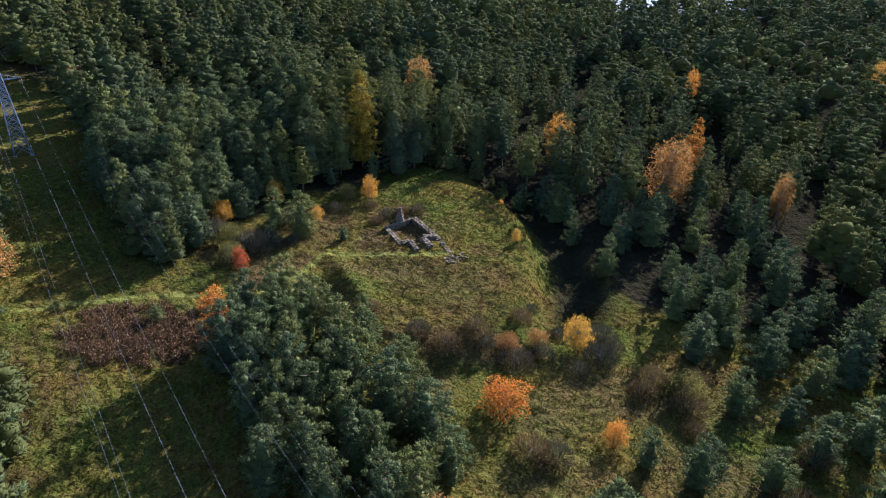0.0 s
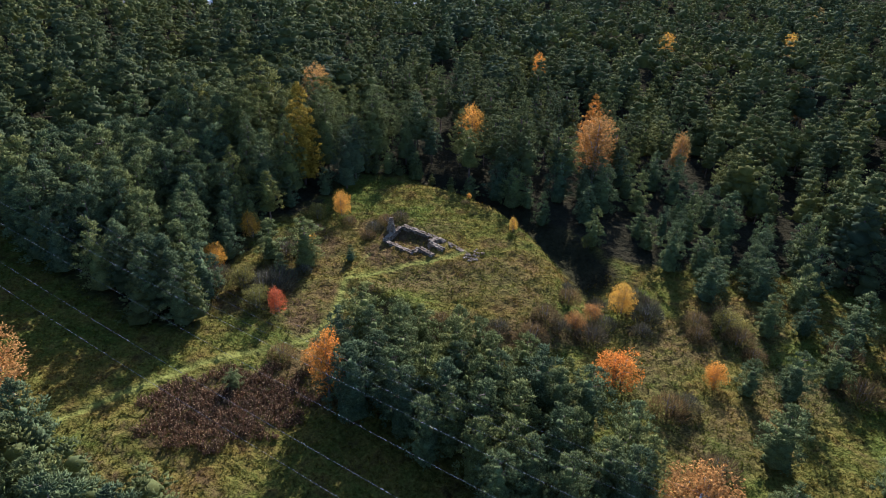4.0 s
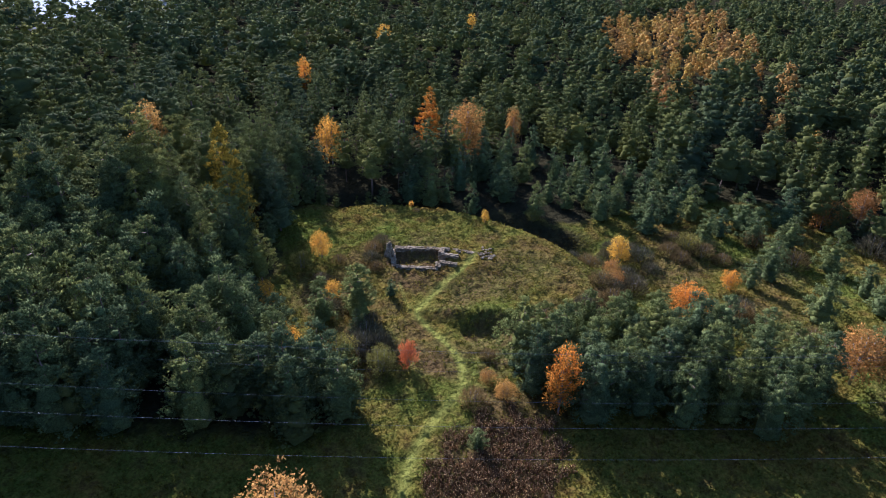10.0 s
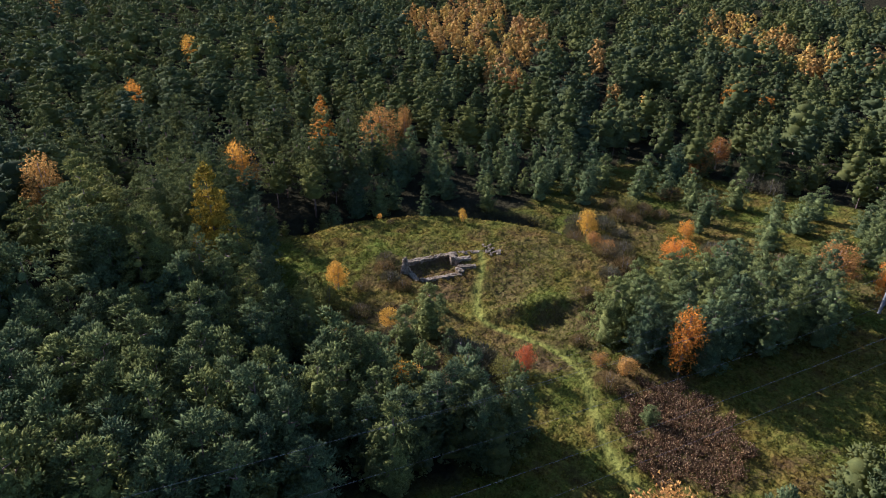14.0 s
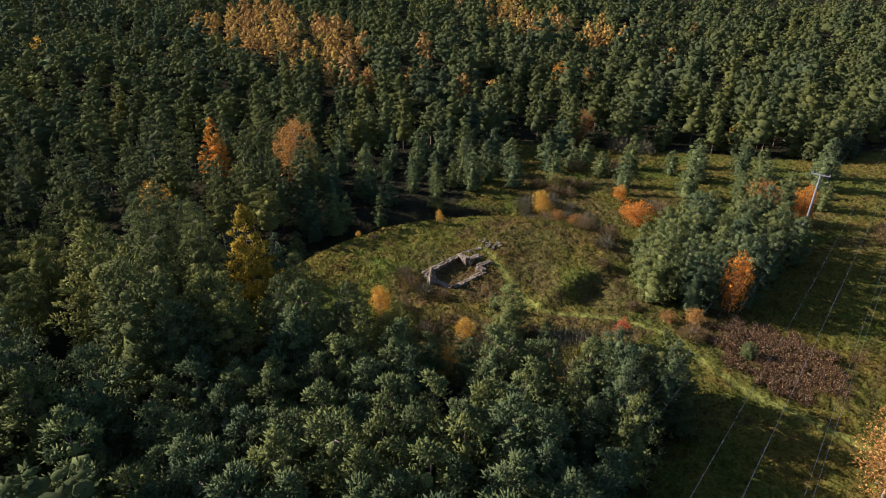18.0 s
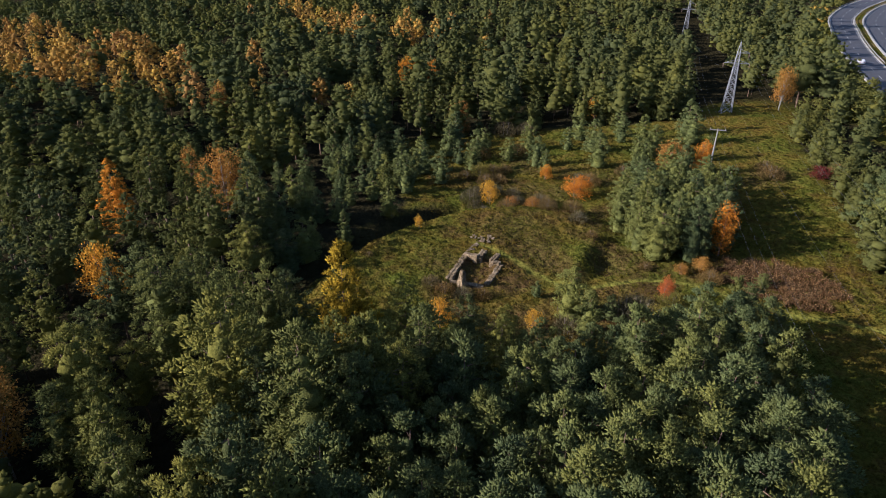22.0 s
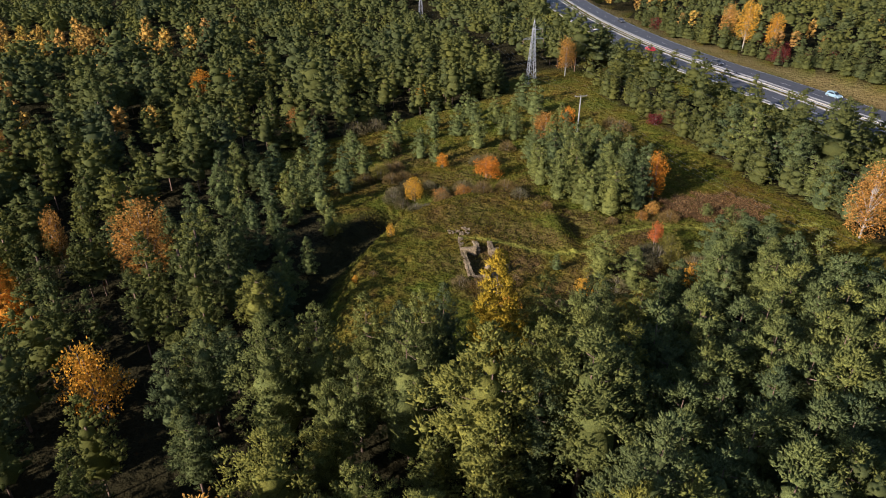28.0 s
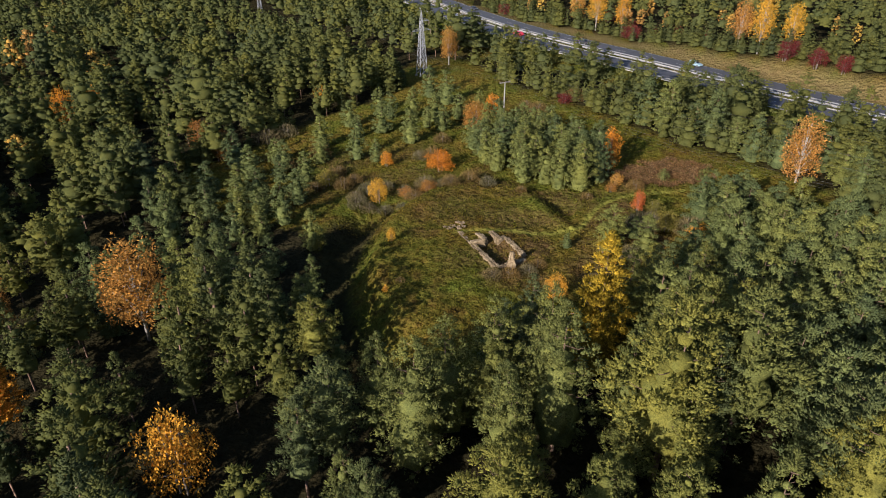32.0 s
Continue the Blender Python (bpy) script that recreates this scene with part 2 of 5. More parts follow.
def ground_material():
    """Grass with dry and heathy patches, worn green path, leaf litter under the wood, its dark colour also painted as
    shade in the ditch, sandy far field; masks are attributes of the ground.
    """
    m, n, l, b = material("meadow_ground", 1.0, 0, 0.0)
    geo = n.new("ShaderNodeNewGeometry").outputs["Position"]

    def attr(name):
        a = n.new("ShaderNodeAttribute")
        a.attribute_name = name
        return a.outputs["Fac"]
    c, mid, fine = grass_colour(n, l, geo)
    heath = ramp(n, [(0.35, (0.046, 0.028, 0.014)), (0.65, (0.104, 0.066, 0.026))])
    l.new(fine.outputs[0], heath.inputs[0])
    ragged = ramp(n, [(0.38, (0.4, 0.4, 0.4)), (0.52, (1.0, 1.0, 1.0))])
    l.new(noise_tex(n, l, 0.55, 6, 0.7, geo).outputs[0], ragged.inputs[0])
    c = mix(n, l, mix(n, l, 1.0, attr("heath"), ragged.outputs[0], "MULTIPLY"), c, heath.outputs[0])
    pathc = ramp(n, [(0.3, (0.125, 0.132, 0.022)), (0.7, (0.195, 0.186, 0.036))])
    l.new(fine.outputs[0], pathc.inputs[0])
    c = mix(n, l, attr("path"), c, pathc.outputs[0])
    # forest floor litter; the same dark colour paints the shade in the ditch
    litter_and_shade = ramp(n, [(0.3, (0.013, 0.013, 0.007)), (0.7, (0.032, 0.027, 0.013))])
    l.new(mid.outputs[0], litter_and_shade.inputs[0])
    c = mix(n, l, attr("litter_and_shade"), c, litter_and_shade.outputs[0])
    straw = ramp(n, [(0.3, (0.14, 0.095, 0.045)), (0.7, (0.26, 0.19, 0.09))])
    l.new(fine.outputs[0], straw.inputs[0])
    c = mix(n, l, attr("straw"), c, straw.outputs[0])
    sand = ramp(n, [(0.3, (0.42, 0.42, 0.42)), (0.7, (0.58, 0.58, 0.56))])
    l.new(mid.outputs[0], sand.inputs[0])
    c = mix(n, l, attr("sand"), c, sand.outputs[0])
    l.new(c, b.inputs["Base Color"])
    bump = n.new("ShaderNodeBump")
    bump.inputs["Strength"].default_value, bump.inputs["Distance"].default_value = 0.9, 0.35
    l.new(fine.outputs[0], bump.inputs["Height"])
    lumps = n.new("ShaderNodeBump")
    lumps.inputs["Strength"].default_value, lumps.inputs["Distance"].default_value = 1.0, 1.1
    l.new(noise_tex(n, l, 0.75, 3, 0.55, geo).outputs[0], lumps.inputs["Height"])
    l.new(bump.outputs[0], lumps.inputs["Normal"])
    l.new(lumps.outputs[0], b.inputs["Normal"])
    return m


M_stone = stone_material()
M_ground = ground_material()
M_tussock = tussock_material()

# ---- plan ----
ROAD = [(-150, 78), (-118, 38), (-97, 14), (-82, -2.5), (-68, -19), (-54, -36), (-38, -54), (-19, -79), (-2, -106), (12, -131), (28, -163), (44, -200), (56, -255), (62, -340), (60, -450)]   # far kerb of the far carriageway
PATH = [(2.5, 87.5), (-3.5, 86.5), (-9, 86.8), (-14, 86.3), (-17.5, 85.4), (-19.5, 81.5), (-22, 76.8), (-25.5, 73.6), (-29.5, 72.3), (-34, 72), (-40, 71), (-46, 68.5), (-52, 66)]
BRANCH = [(-17, 86), (-13.5, 81.5), (-11, 76), (-9, 72)]
BRANCH_N = [(-17.5, 86.5), (-15, 89), (-12, 92)]
OPEN = [(-12, 117), (-5, 125), (5, 125), (12, 117), (21, 108), (24, 96), (26, 83), (33, 78), (46, 75), (60, 68), (70, 52), (60, 38), (53, 28), (43, 13), (31, 3),
        (24, -9), (29, -22), (23, -42), (9, -44), (-6, -4), (-24, 18), (-36, 37), (-42, 49), (-53, 61), (-64, 83), (-72, 95), (-85, 109), (-120, 158), (-118, 170),
        (-85, 143), (-70, 124), (-62, 112), (-57.5, 103), (-52.5, 93), (-46, 84), (-42, 79), (-38.5, 79), (-36.5, 84), (-36.5, 88), (-32, 95), (-28, 101), (-23.5, 107), (-17, 110)]
RUTS = [[(-36.5, 48), (-41, 56), (-46.5, 63.5)], [(-38.3, 46.5), (-42.8, 54.5), (-48.5, 62.5)], [(-40.2, 46), (-44.5, 53.5), (-50, 61)]]   # wheel ruts in the meadow



def smooth(a, b, v):
    t = min(1.0, max(0.0, (v - a) / (b - a)))
    return t * t * (3 - 2 * t)


def seg_distance(p, line):
    """Distance of many points p (n, 2) to a polyline."""
    best = np.full(len(p), 1e9)
    for a, b in zip(line[:-1], line[1:]):
        a, d = np.array(a, float), np.array(b, float) - np.array(a, float)
        t = np.clip(((p - a) @ d) / (d @ d), 0, 1)
        best = np.minimum(best, np.hypot(*(p - a - t[:, None] * d).T))
    return best


def inside(p, poly):
    x, y = p[:, 0], p[:, 1]
    res = np.zeros(len(p), bool)
    for (x0, y0), (x1, y1) in zip(poly, poly[1:] + poly[:1]):
        if y0 == y1:
            continue
        c = ((y0 > y) != (y1 > y)) & (x < (x1 - x0) * (y - y0) / (y1 - y0) + x0)
        res ^= c
    return res


def glide(points, n=8):
    """A rounded line through the points."""
    p = [np.array(q, float) for q in points]
    p = [2 * p[0] - p[1]] + p + [2 * p[-1] - p[-2]]
    out = []
    for a, b, c, d in zip(p[:-3], p[1:-2], p[2:-1], p[3:]):
        for i in range(n):
            t = i / n
            out.append(0.5 * (2 * b + (c - a) * t + (2 * a - 5 * b + 4 * c - d) * t * t + (3 * b - a - 3 * c + d) * t ** 3))
    out.append(p[-2])
    return out


ROADLINE = glide(ROAD, 8)
PATHLINE, BRANCHLINE, BRANCHNLINE = glide(PATH, 5), glide(BRANCH, 4), glide(BRANCH_N, 4)
ROAD_Z = 6.5


def offset_line(line, d):
    """The line moved to its left by d metres."""
    out = []
    for i, p in enumerate(line):
        a, b = line[max(0, i - 1)], line[min(len(line) - 1, i + 1)]
        t = (b - a) / np.hypot(*(b - a))
        out.append(p + d * np.array((-t[1], t[0])))
    return out


ROADMID = offset_line(ROADLINE, 11.2)
WAVE = np.random.default_rng(5).uniform(0, 6.28, 24)


def heights(p):
    """Ground height at many points (n, 2)."""
    x, y = p[:, 0], p[:, 1]
    z = 2 - 0.095 * np.clip(x, -100, 90) + 2.0 * np.exp(-((x - 12) ** 2 + (y + 5) ** 2) / 35 ** 2)

    def ease(v):
        v = np.clip(v, 0, 1)
        return v * v * (3 - 2 * v)
    m = ((x + 1) / 15.5) ** 2 + ((y - 91) / 25) ** 2
    w = ease((1.48 - m) / 0.56)
    z = z - 2.6 * np.exp(-((m - 2.15) / 0.65) ** 2) * ease((x - 4) / 9) * ease((y - 66) / 10)
    z = z * (1 - w) + 3.6 * w
    z += 0.5 * np.exp(-((x - 0) ** 2 + (y - 92) ** 2) / 9 ** 2) + 0.5 * np.exp(-((x + 10) / 5) ** 2 - ((y - 77.5) / 3.2) ** 2)
    z += 0.75 * np.exp(-(seg_distance(p, BRANCHLINE) / 1.7) ** 2)
    a, c = (x + 15.2) * 0.5 - (y - 77) * 0.866, (x + 15.2) * 0.866 + (y - 77) * 0.5
    z -= 0.6 * ease((1 - np.hypot(a / 3.4, np.where(c > 0, c / 1.3, c / 5.0))) / 0.5)
    # sunken floor inside the ruin
    a, c = (x + 4.5) * -0.5 + (y - 93.9) * 0.866, (x + 4.5) * 0.866 + (y - 93.9) * 0.5
    z -= 0.75 * ease((4.5 - np.abs(a)) / 0.7) * ease((2.5 - np.abs(c)) / 0.7)
    d = seg_distance(p, ROADMID)
    k = ease((26 - d) / 13)
    z = z * (1 - k) + (ROAD_Z - 0.12) * k
    far = ease((np.hypot(x, y - 90) - 60) / 120)
    for i, (s, a) in enumerate(((21, 0.10), (9.5, 0.10), (4.3, 0.13), (2.3, 0.10))):
        q = WAVE[i * 6:i * 6 + 6]
        f = np.sin(x / s * 1.7 + q[0] + 1.3 * np.sin(y / s + q[1])) * np.cos(y / s * 1.9 + q[2] + 1.1 * np.sin(x / s + q[3]))
        z += a * f * (1 - k) * (1 if i else 1 + 12 * far)
    return z


def height(x, y):
    return float(heights(np.array([[x, y]], float))[0])


def in_open(p):
    return inside(p, OPEN)


# ---- mesh helpers ----
def mesh_from(name, verts, faces, mat, smooth_faces=False):
    me = bpy.data.meshes.new(name)
    me.from_pydata([tuple(v) for v in verts], [], [tuple(f) for f in faces])
    me.materials.append(mat)
    if smooth_faces:
        me.polygons.foreach_set("use_smooth", [True] * len(me.polygons))
    me.update()
    return me


def quads_mesh(name, verts, quads, mat, tint=None):
    """Fast mesh from numpy arrays: verts (n, 3), quads (m, 4)."""
    me = bpy.data.meshes.new(name)
    verts, quads = np.asarray(verts, np.float32), np.asarray(quads, np.int32)
    me.vertices.add(len(verts))
    me.vertices.foreach_set("co", verts.ravel())
    me.loops.add(quads.size)
    me.loops.foreach_set("vertex_index", quads.ravel())
    me.polygons.add(len(quads))
    me.polygons.foreach_set("loop_start", np.arange(0, quads.size, quads.shape[1], dtype=np.int32))
    me.update(calc_edges=True)
    me.polygons.foreach_set("use_smooth", np.ones(len(quads), bool))
    if tint is not None:
        a = me.attributes.new("tint", "FLOAT", "POINT")
        a.data.foreach_set("value", np.asarray(tint, np.float32))
    me.materials.append(mat)
    return me


def part(name, bm, mat, parent=None, label=""):
    """Links a bmesh or mesh as ONE mesh object under a thing or under a part."""
    if isinstance(bm, bmesh.types.BMesh):
        me = bpy.data.meshes.new(name)
        bm.to_mesh(me)
        bm.free()
        me.materials.append(mat)
    else:
        me = bm
    ob = new(name, me)
    if parent is not None:
        ob.parent = parent
    if label:
        ob["label"] = label
    return ob


def tube(points, radii, sides=6):
    """Verts and faces of a bent tapered tube."""
    verts, faces = [], []
    for i, (p, r) in enumerate(zip(points, radii)):
        p = Vector(p)
        d = (Vector(points[min(i + 1, len(points) - 1)]) - Vector(points[max(i - 1, 0)])).normalized()
        s = d.cross(Vector((0.3, 0.9, 0.1))).normalized()
        u = d.cross(s)
        for k in range(sides):
            a = 2 * math.pi * k / sides
            verts.append(p + r * (math.cos(a) * s + math.sin(a) * u))
    for i in range(len(points) - 1):
        for k in range(sides):
            a, b = i * sides + k, i * sides + (k + 1) % sides
            faces.append((a, b, b + sides, a + sides))
    faces.append(tuple(range(sides))[::-1])
    faces.append(tuple(range(len(verts) - sides, len(verts))))
    return verts, faces


def join_tubes(tubes):
    verts, faces = [], []
    for v, f in tubes:
        k = len(verts)
        verts += v
        faces += [tuple(i + k for i in q) for q in f]
    return verts, faces


def box_bm(sx, sy, sz, at=(0, 0, 0), bevel=0.0):
    bm = bmesh.new()
    bmesh.ops.create_cube(bm, size=1, matrix=Matrix.Translation(at) @ Matrix.Diagonal((sx, sy, sz, 1)))
    if bevel:
        bmesh.ops.bevel(bm, geom=bm.edges[:], offset=bevel, segments=2, affect="EDGES")
    return bm


# ---- foliage ----
def kites(at, way, length, width, rng, out=None):
    """Leaf sprays: one four-cornered blade from each place along its way, its flat side turned outwards. Returns verts (4n, 3) and quads."""
    n = len(at)
    way = way / np.linalg.norm(way, axis=1, keepdims=True)
    face = rng.normal(size=(n, 3)) * (0.45 if out is not None else 1.0)
    if out is not None:
        face = face + out / (np.linalg.norm(out, axis=1, keepdims=True) + 1e-9)
    side = np.cross(way, face)
    side /= np.linalg.norm(side, axis=1, keepdims=True) + 1e-9
    length, width = np.broadcast_to(length, n)[:, None], np.broadcast_to(width, n)[:, None]
    mid = at + way * length * 0.55
    v = np.stack([at, mid + side * width / 2, at + way * length, mid - side * width / 2], 1).reshape(-1, 3)
    return v, np.arange(4 * n).reshape(n, 4)


def tufts(at, axis, radius, tall, rng, sides=4):
    """Needle tufts: small uneven pointed domes, each standing along its axis. Returns verts and triangles."""
    n = len(at)
    axis = axis / np.linalg.norm(axis, axis=1, keepdims=True)
    s = np.cross(axis, rng.normal(size=(n, 3)))
    s /= np.linalg.norm(s, axis=1, keepdims=True) + 1e-9
    u = np.cross(axis, s)
    radius, tall = np.broadcast_to(radius, n)[:, None], np.broadcast_to(tall, n)[:, None]
    rows = [at + axis * tall * rng.uniform(0.8, 1.2, (n, 1))]
    for k in range(sides):
        a = k * 2 * math.pi / sides
        r = radius * rng.uniform(0.55, 1.3, (n, 1))
        rows.append(at + (math.cos(a) * s + math.sin(a) * u) * r + axis * tall * rng.uniform(-0.05, 0.4, (n, 1)))
    v = np.stack(rows, 1).reshape(-1, 3)
    fan = np.array([(0, 1 + k, 1 + (k + 1) % sides) for k in range(sides)])
    return v, (fan[None] + (np.arange(n) * (sides + 1))[:, None, None]).reshape(-1, 3)


def bursts(at, axis, out, length, width, blades, rng):
    """Needle bundles: a few slim blades that spread from each place round its axis, their flat sides turned outwards."""
    at, axis, out = (np.repeat(v, blades, 0) for v in (at, axis, out))
    n = len(at)
    way = axis / np.linalg.norm(axis, axis=1, keepdims=True) + rng.normal(0, 0.55, (n, 3))
    way /= np.linalg.norm(way, axis=1, keepdims=True)
    face = out / (np.linalg.norm(out, axis=1, keepdims=True) + 1e-9) + rng.normal(0, 0.4, (n, 3))
    side = np.cross(way, face)
    side /= np.linalg.norm(side, axis=1, keepdims=True) + 1e-9
    ln, w = length * rng.uniform(0.7, 1.25, (n, 1)), width * rng.uniform(0.7, 1.3, (n, 1))
    v = np.stack([at + side * w / 2 - way * ln * 0.15, at - side * w / 2 - way * ln * 0.15, at + way * ln], 1).reshape(-1, 3)
    return v, np.arange(3 * n).reshape(n, 3)


def domes(at, radius, rng, sides=5, flat=0.8):
    """Uneven rounded lumps of foliage, closed above and open below. Returns verts and triangles."""
    n = len(at)
    radius = np.broadcast_to(radius, n)[:, None]
    turn = rng.uniform(0, 6.28, (n, 1))
    rows = [at + np.concatenate([rng.normal(0, 0.12, (n, 2)), flat * rng.uniform(0.85, 1.1, (n, 1))], 1) * radius]
    for el, shift in ((0.45, 0.0), (-0.45, 0.5)):
        for k in range(sides):
            a = turn + (k + shift) * 2 * math.pi / sides
            r = radius * rng.uniform(0.75, 1.15, (n, 1))
            rows.append(at + np.concatenate([np.cos(a) * math.cos(el), np.sin(a) * math.cos(el), 0 * a + math.sin(el) * flat], 1) * r)
    v = np.stack(rows, 1).reshape(-1, 3)
    f = []
    for k in range(sides):
        j = (k + 1) % sides
        f += [(0, 1 + k, 1 + j), (1 + k, 1 + sides + k, 1 + j), (1 + j, 1 + sides + k, 1 + sides + j)]
    return v, (np.array(f)[None] + (np.arange(n) * (2 * sides + 1))[:, None, None]).reshape(-1, 3)


def crown_radius(u, form):
    """Relative width of a crown at the relative height u: form 0 is a cone, 1 an egg."""
    return (1 - form) * (1 - u) ** 0.9 + form * (1 - u) ** 0.52 * (0.66 + 0.34 * np.minimum(1, u * 3.2))


def pine_shape(rng, h, spread, base, form, tier, clump):
    """Boughs and needle clumps of a pine: whorls of uneven boughs, each with a rounded clump at its end and some with one nearer the stem."""
    z0 = h * base
    whorls = max(3, int((h - z0) / tier))
    lean, boughs, clumps = rng.uniform(0, 6.28), [], []
    for i in range(whorls):
        u = (i + 0.25) / whorls
        r = spread * float(crown_radius(u, form))
        k = max(3, int(round(2 * math.pi * r / (3.4 * clump + 0.15) * rng.uniform(0.85, 1.15))))
        a0 = rng.uniform(0, 6.28)
        for j in range(k):
            a = a0 + 6.28 * j / k + rng.normal(0, 0.22)
            l = r * rng.uniform(0.62, 1.16) * (1 + 0.13 * math.cos(a - lean))
            z = z0 + (h - z0) * u * 0.97 + rng.normal(0, 0.2 * tier)
            boughs.append((z, a, l))
            for f in ((1.0,) if l < 2.2 * clump or j % 2 else (1.0, 0.58)):
                b = a + rng.normal(0, 0.16)
                clumps.append((math.cos(b) * l * f, math.sin(b) * l * f, z + 0.24 * l * f + rng.normal(0, 0.08), clump * rng.uniform(0.7, 1.3) * (0.8 + 0.2 * (1 - u)), u))
    clumps.append((0, 0, h - 0.35 * clump, clump * 0.55, 1.0))
    clumps.append((0.12, 0.08, h - 1.3 * clump, clump * 0.75, 1.0))
    return boughs, np.array(clumps)


def pine_crown(seed, h, spread, base, shoots, radius, tall, form=0.6, tier=0.9, clump=0.52, core=7, sides=5, solid=0.46):
    """A pine's crown: rounded needle clumps at the bough ends, bristling with short upright shoots, round a small dense middle."""
    rng = np.random.default_rng(seed)
    boughs, cl = pine_shape(rng, h, spread, base, form, tier, clump)
    weight = cl[:, 3] ** 2 * (0.55 + 0.7 * cl[:, 4]) + 0.12 * (cl[:, 4] > 0.85)
    pick = np.repeat(np.arange(len(cl)), rng.multinomial(shoots, weight / weight.sum()))
    n = len(pick)
    c = cl[pick]
    out = np.column_stack([c[:, 0], c[:, 1], np.zeros(n)]) / (np.hypot(c[:, 0], c[:, 1])[:, None] + 0.3)
    d = rng.normal(size=(n, 3)) + out * 0.55 + np.array((0, 0, 0.7))
    d /= np.linalg.norm(d, axis=1, keepdims=True)
    at = c[:, :3] + d * c[:, 3:4] * np.array((1.15, 1.15, 0.62)) * rng.uniform(0.5, 1.0, (n, 1))
    axis = 0.7 * d + 0.3 * out + np.array((0, 0, 0.5))
    size = rng.uniform(0.65, 1.35, n)
    sets = [tufts(at - axis * tall * 0.2, axis, radius * size, tall * size, rng, 3)]
    if solid:
        sets.append(domes(cl[:, :3] - np.array((0, 0, 0.12)) * cl[:, 3:4], cl[:, 3] * solid, rng, sides, 0.55 if core > 5 else 0.75))
    u = (np.arange(core) + 0.4) / core
    z0 = h * base
    mid = np.column_stack([rng.normal(0, 0.05 * spread, (core, 2)), z0 + (h - z0) * u * 0.93])
    sets.append(domes(mid, spread * crown_radius(u, form) * (0.74 * (1 - 0.6 * u) if core > 5 else 0.9 * (1 - 0.3 * u)), rng, 5, 0.85 if core > 3 else 1.3))
    vs, qs, k = [], [], 0
    for v, q in sets:
        vs.append(v)
        qs.append(q + k)
        k += len(v)
    return np.concatenate(vs), np.concatenate(qs), boughs


def lumpy_crown(seed, h, spread, base, lumps, shoots):
    """A broad-leaved crown seen from far off: rounded uneven lumps of leaves with loose sprays on them."""
    rng = np.random.default_rng(seed)
    u = (np.arange(lumps) + 0.5) / lumps
    a = np.arange(lumps) * 2.4 + rng.normal(0, 0.3, lumps)
    r = spread * np.sqrt(np.maximum(0.05, 1 - (2 * u - 0.8) ** 2 * 0.8)) * rng.uniform(0.35, 0.7, lumps)
    c = np.column_stack([np.cos(a) * r, np.sin(a) * r, h * base + h * (1 - base) * (0.1 + 0.82 * u)])
    size = spread * rng.uniform(0.24, 0.42, lumps)
    v, q = domes(c, size * 0.7, rng, 5, 1.0)
    pick = rng.integers(0, lumps, shoots)
    d = rng.normal(size=(shoots, 3)) + np.array((0, 0, 0.4))
    d /= np.linalg.norm(d, axis=1, keepdims=True)
    w, f = tufts(c[pick] + d * size[pick, None] * rng.uniform(0.5, 1.1, (shoots, 1)), d + np.array((0, 0, 0.3)), 0.24, 0.42, rng, 3)
    return np.concatenate([v, w]), np.concatenate([q, f + len(v)])


def round_crown(seed, h, spread, base, clumps, per, length, width, lumps=9):
    """A broad-leaved crown: leaf sprays round limb ends, in uneven lumps with gaps."""
    rng = np.random.default_rng(seed)
    z0 = h * base
    ends = []
    for i in range(lumps):
        u = (i + 0.5) / lumps
        a = i * 2.4 + rng.normal(0, 0.3)
        r = spread * math.sqrt(max(0.05, 1 - (2 * u - 0.85) ** 2 * 0.75)) * rng.uniform(0.45, 0.72)
        ends.append(np.array((math.cos(a) * r, math.sin(a) * r, z0 + (h - z0) * (0.12 + 0.76 * u))))
    at, way, out = [], [], []
    for _ in range(clumps):
        e = ends[int(rng.integers(lumps))]
        d = rng.normal(size=3)
        d /= np.linalg.norm(d)
        p = e + d * np.array((0.52 * spread, 0.52 * spread, 0.22 * (h - z0))) * rng.uniform(0.45, 1.0)
        for _ in range(per):
            at.append(p + rng.normal(0, 0.13, 3))
            way.append(d * 0.8 + rng.normal(0, 0.75, 3) + np.array((0, 0, 0.15)))
            out.append(d + np.array((0, 0, 0.25)))
    at, way, out = np.array(at), np.array(way), np.array(out)
    at[:, 2] = np.maximum(at[:, 2], 0.15)
    n = len(at)
    v, q = kites(at, way, length * rng.uniform(0.7, 1.3, n), width * rng.uniform(0.7, 1.3, n), rng, out)
    return v, q, ends


def pine_trunk(seed, h, boughs, r=0.16):
    rng = np.random.default_rng(seed + 900)
    b = rng.normal(0, 0.12, 2)
    spine = [(b[0] * t * t, b[1] * t * t, h * 0.86 * t - 0.3 * (t == 0)) for t in (0, 0.25, 0.5, 0.75, 1)]
    tubes = [tube(spine, [r * 1.25, r, r * 0.7, r * 0.35, 0.02], 6)]
    for z, a, l in boughs[::3]:
        o = Vector((math.cos(a), math.sin(a), 0))
        tubes.append(tube([Vector((0, 0, z - 0.1)), o * l * 0.5 + Vector((0, 0, z + 0.03)), o * l * 0.7 + Vector((0, 0, z + 0.15 * l))], [0.045, 0.03, 0.01], 3))
    return join_tubes(tubes)


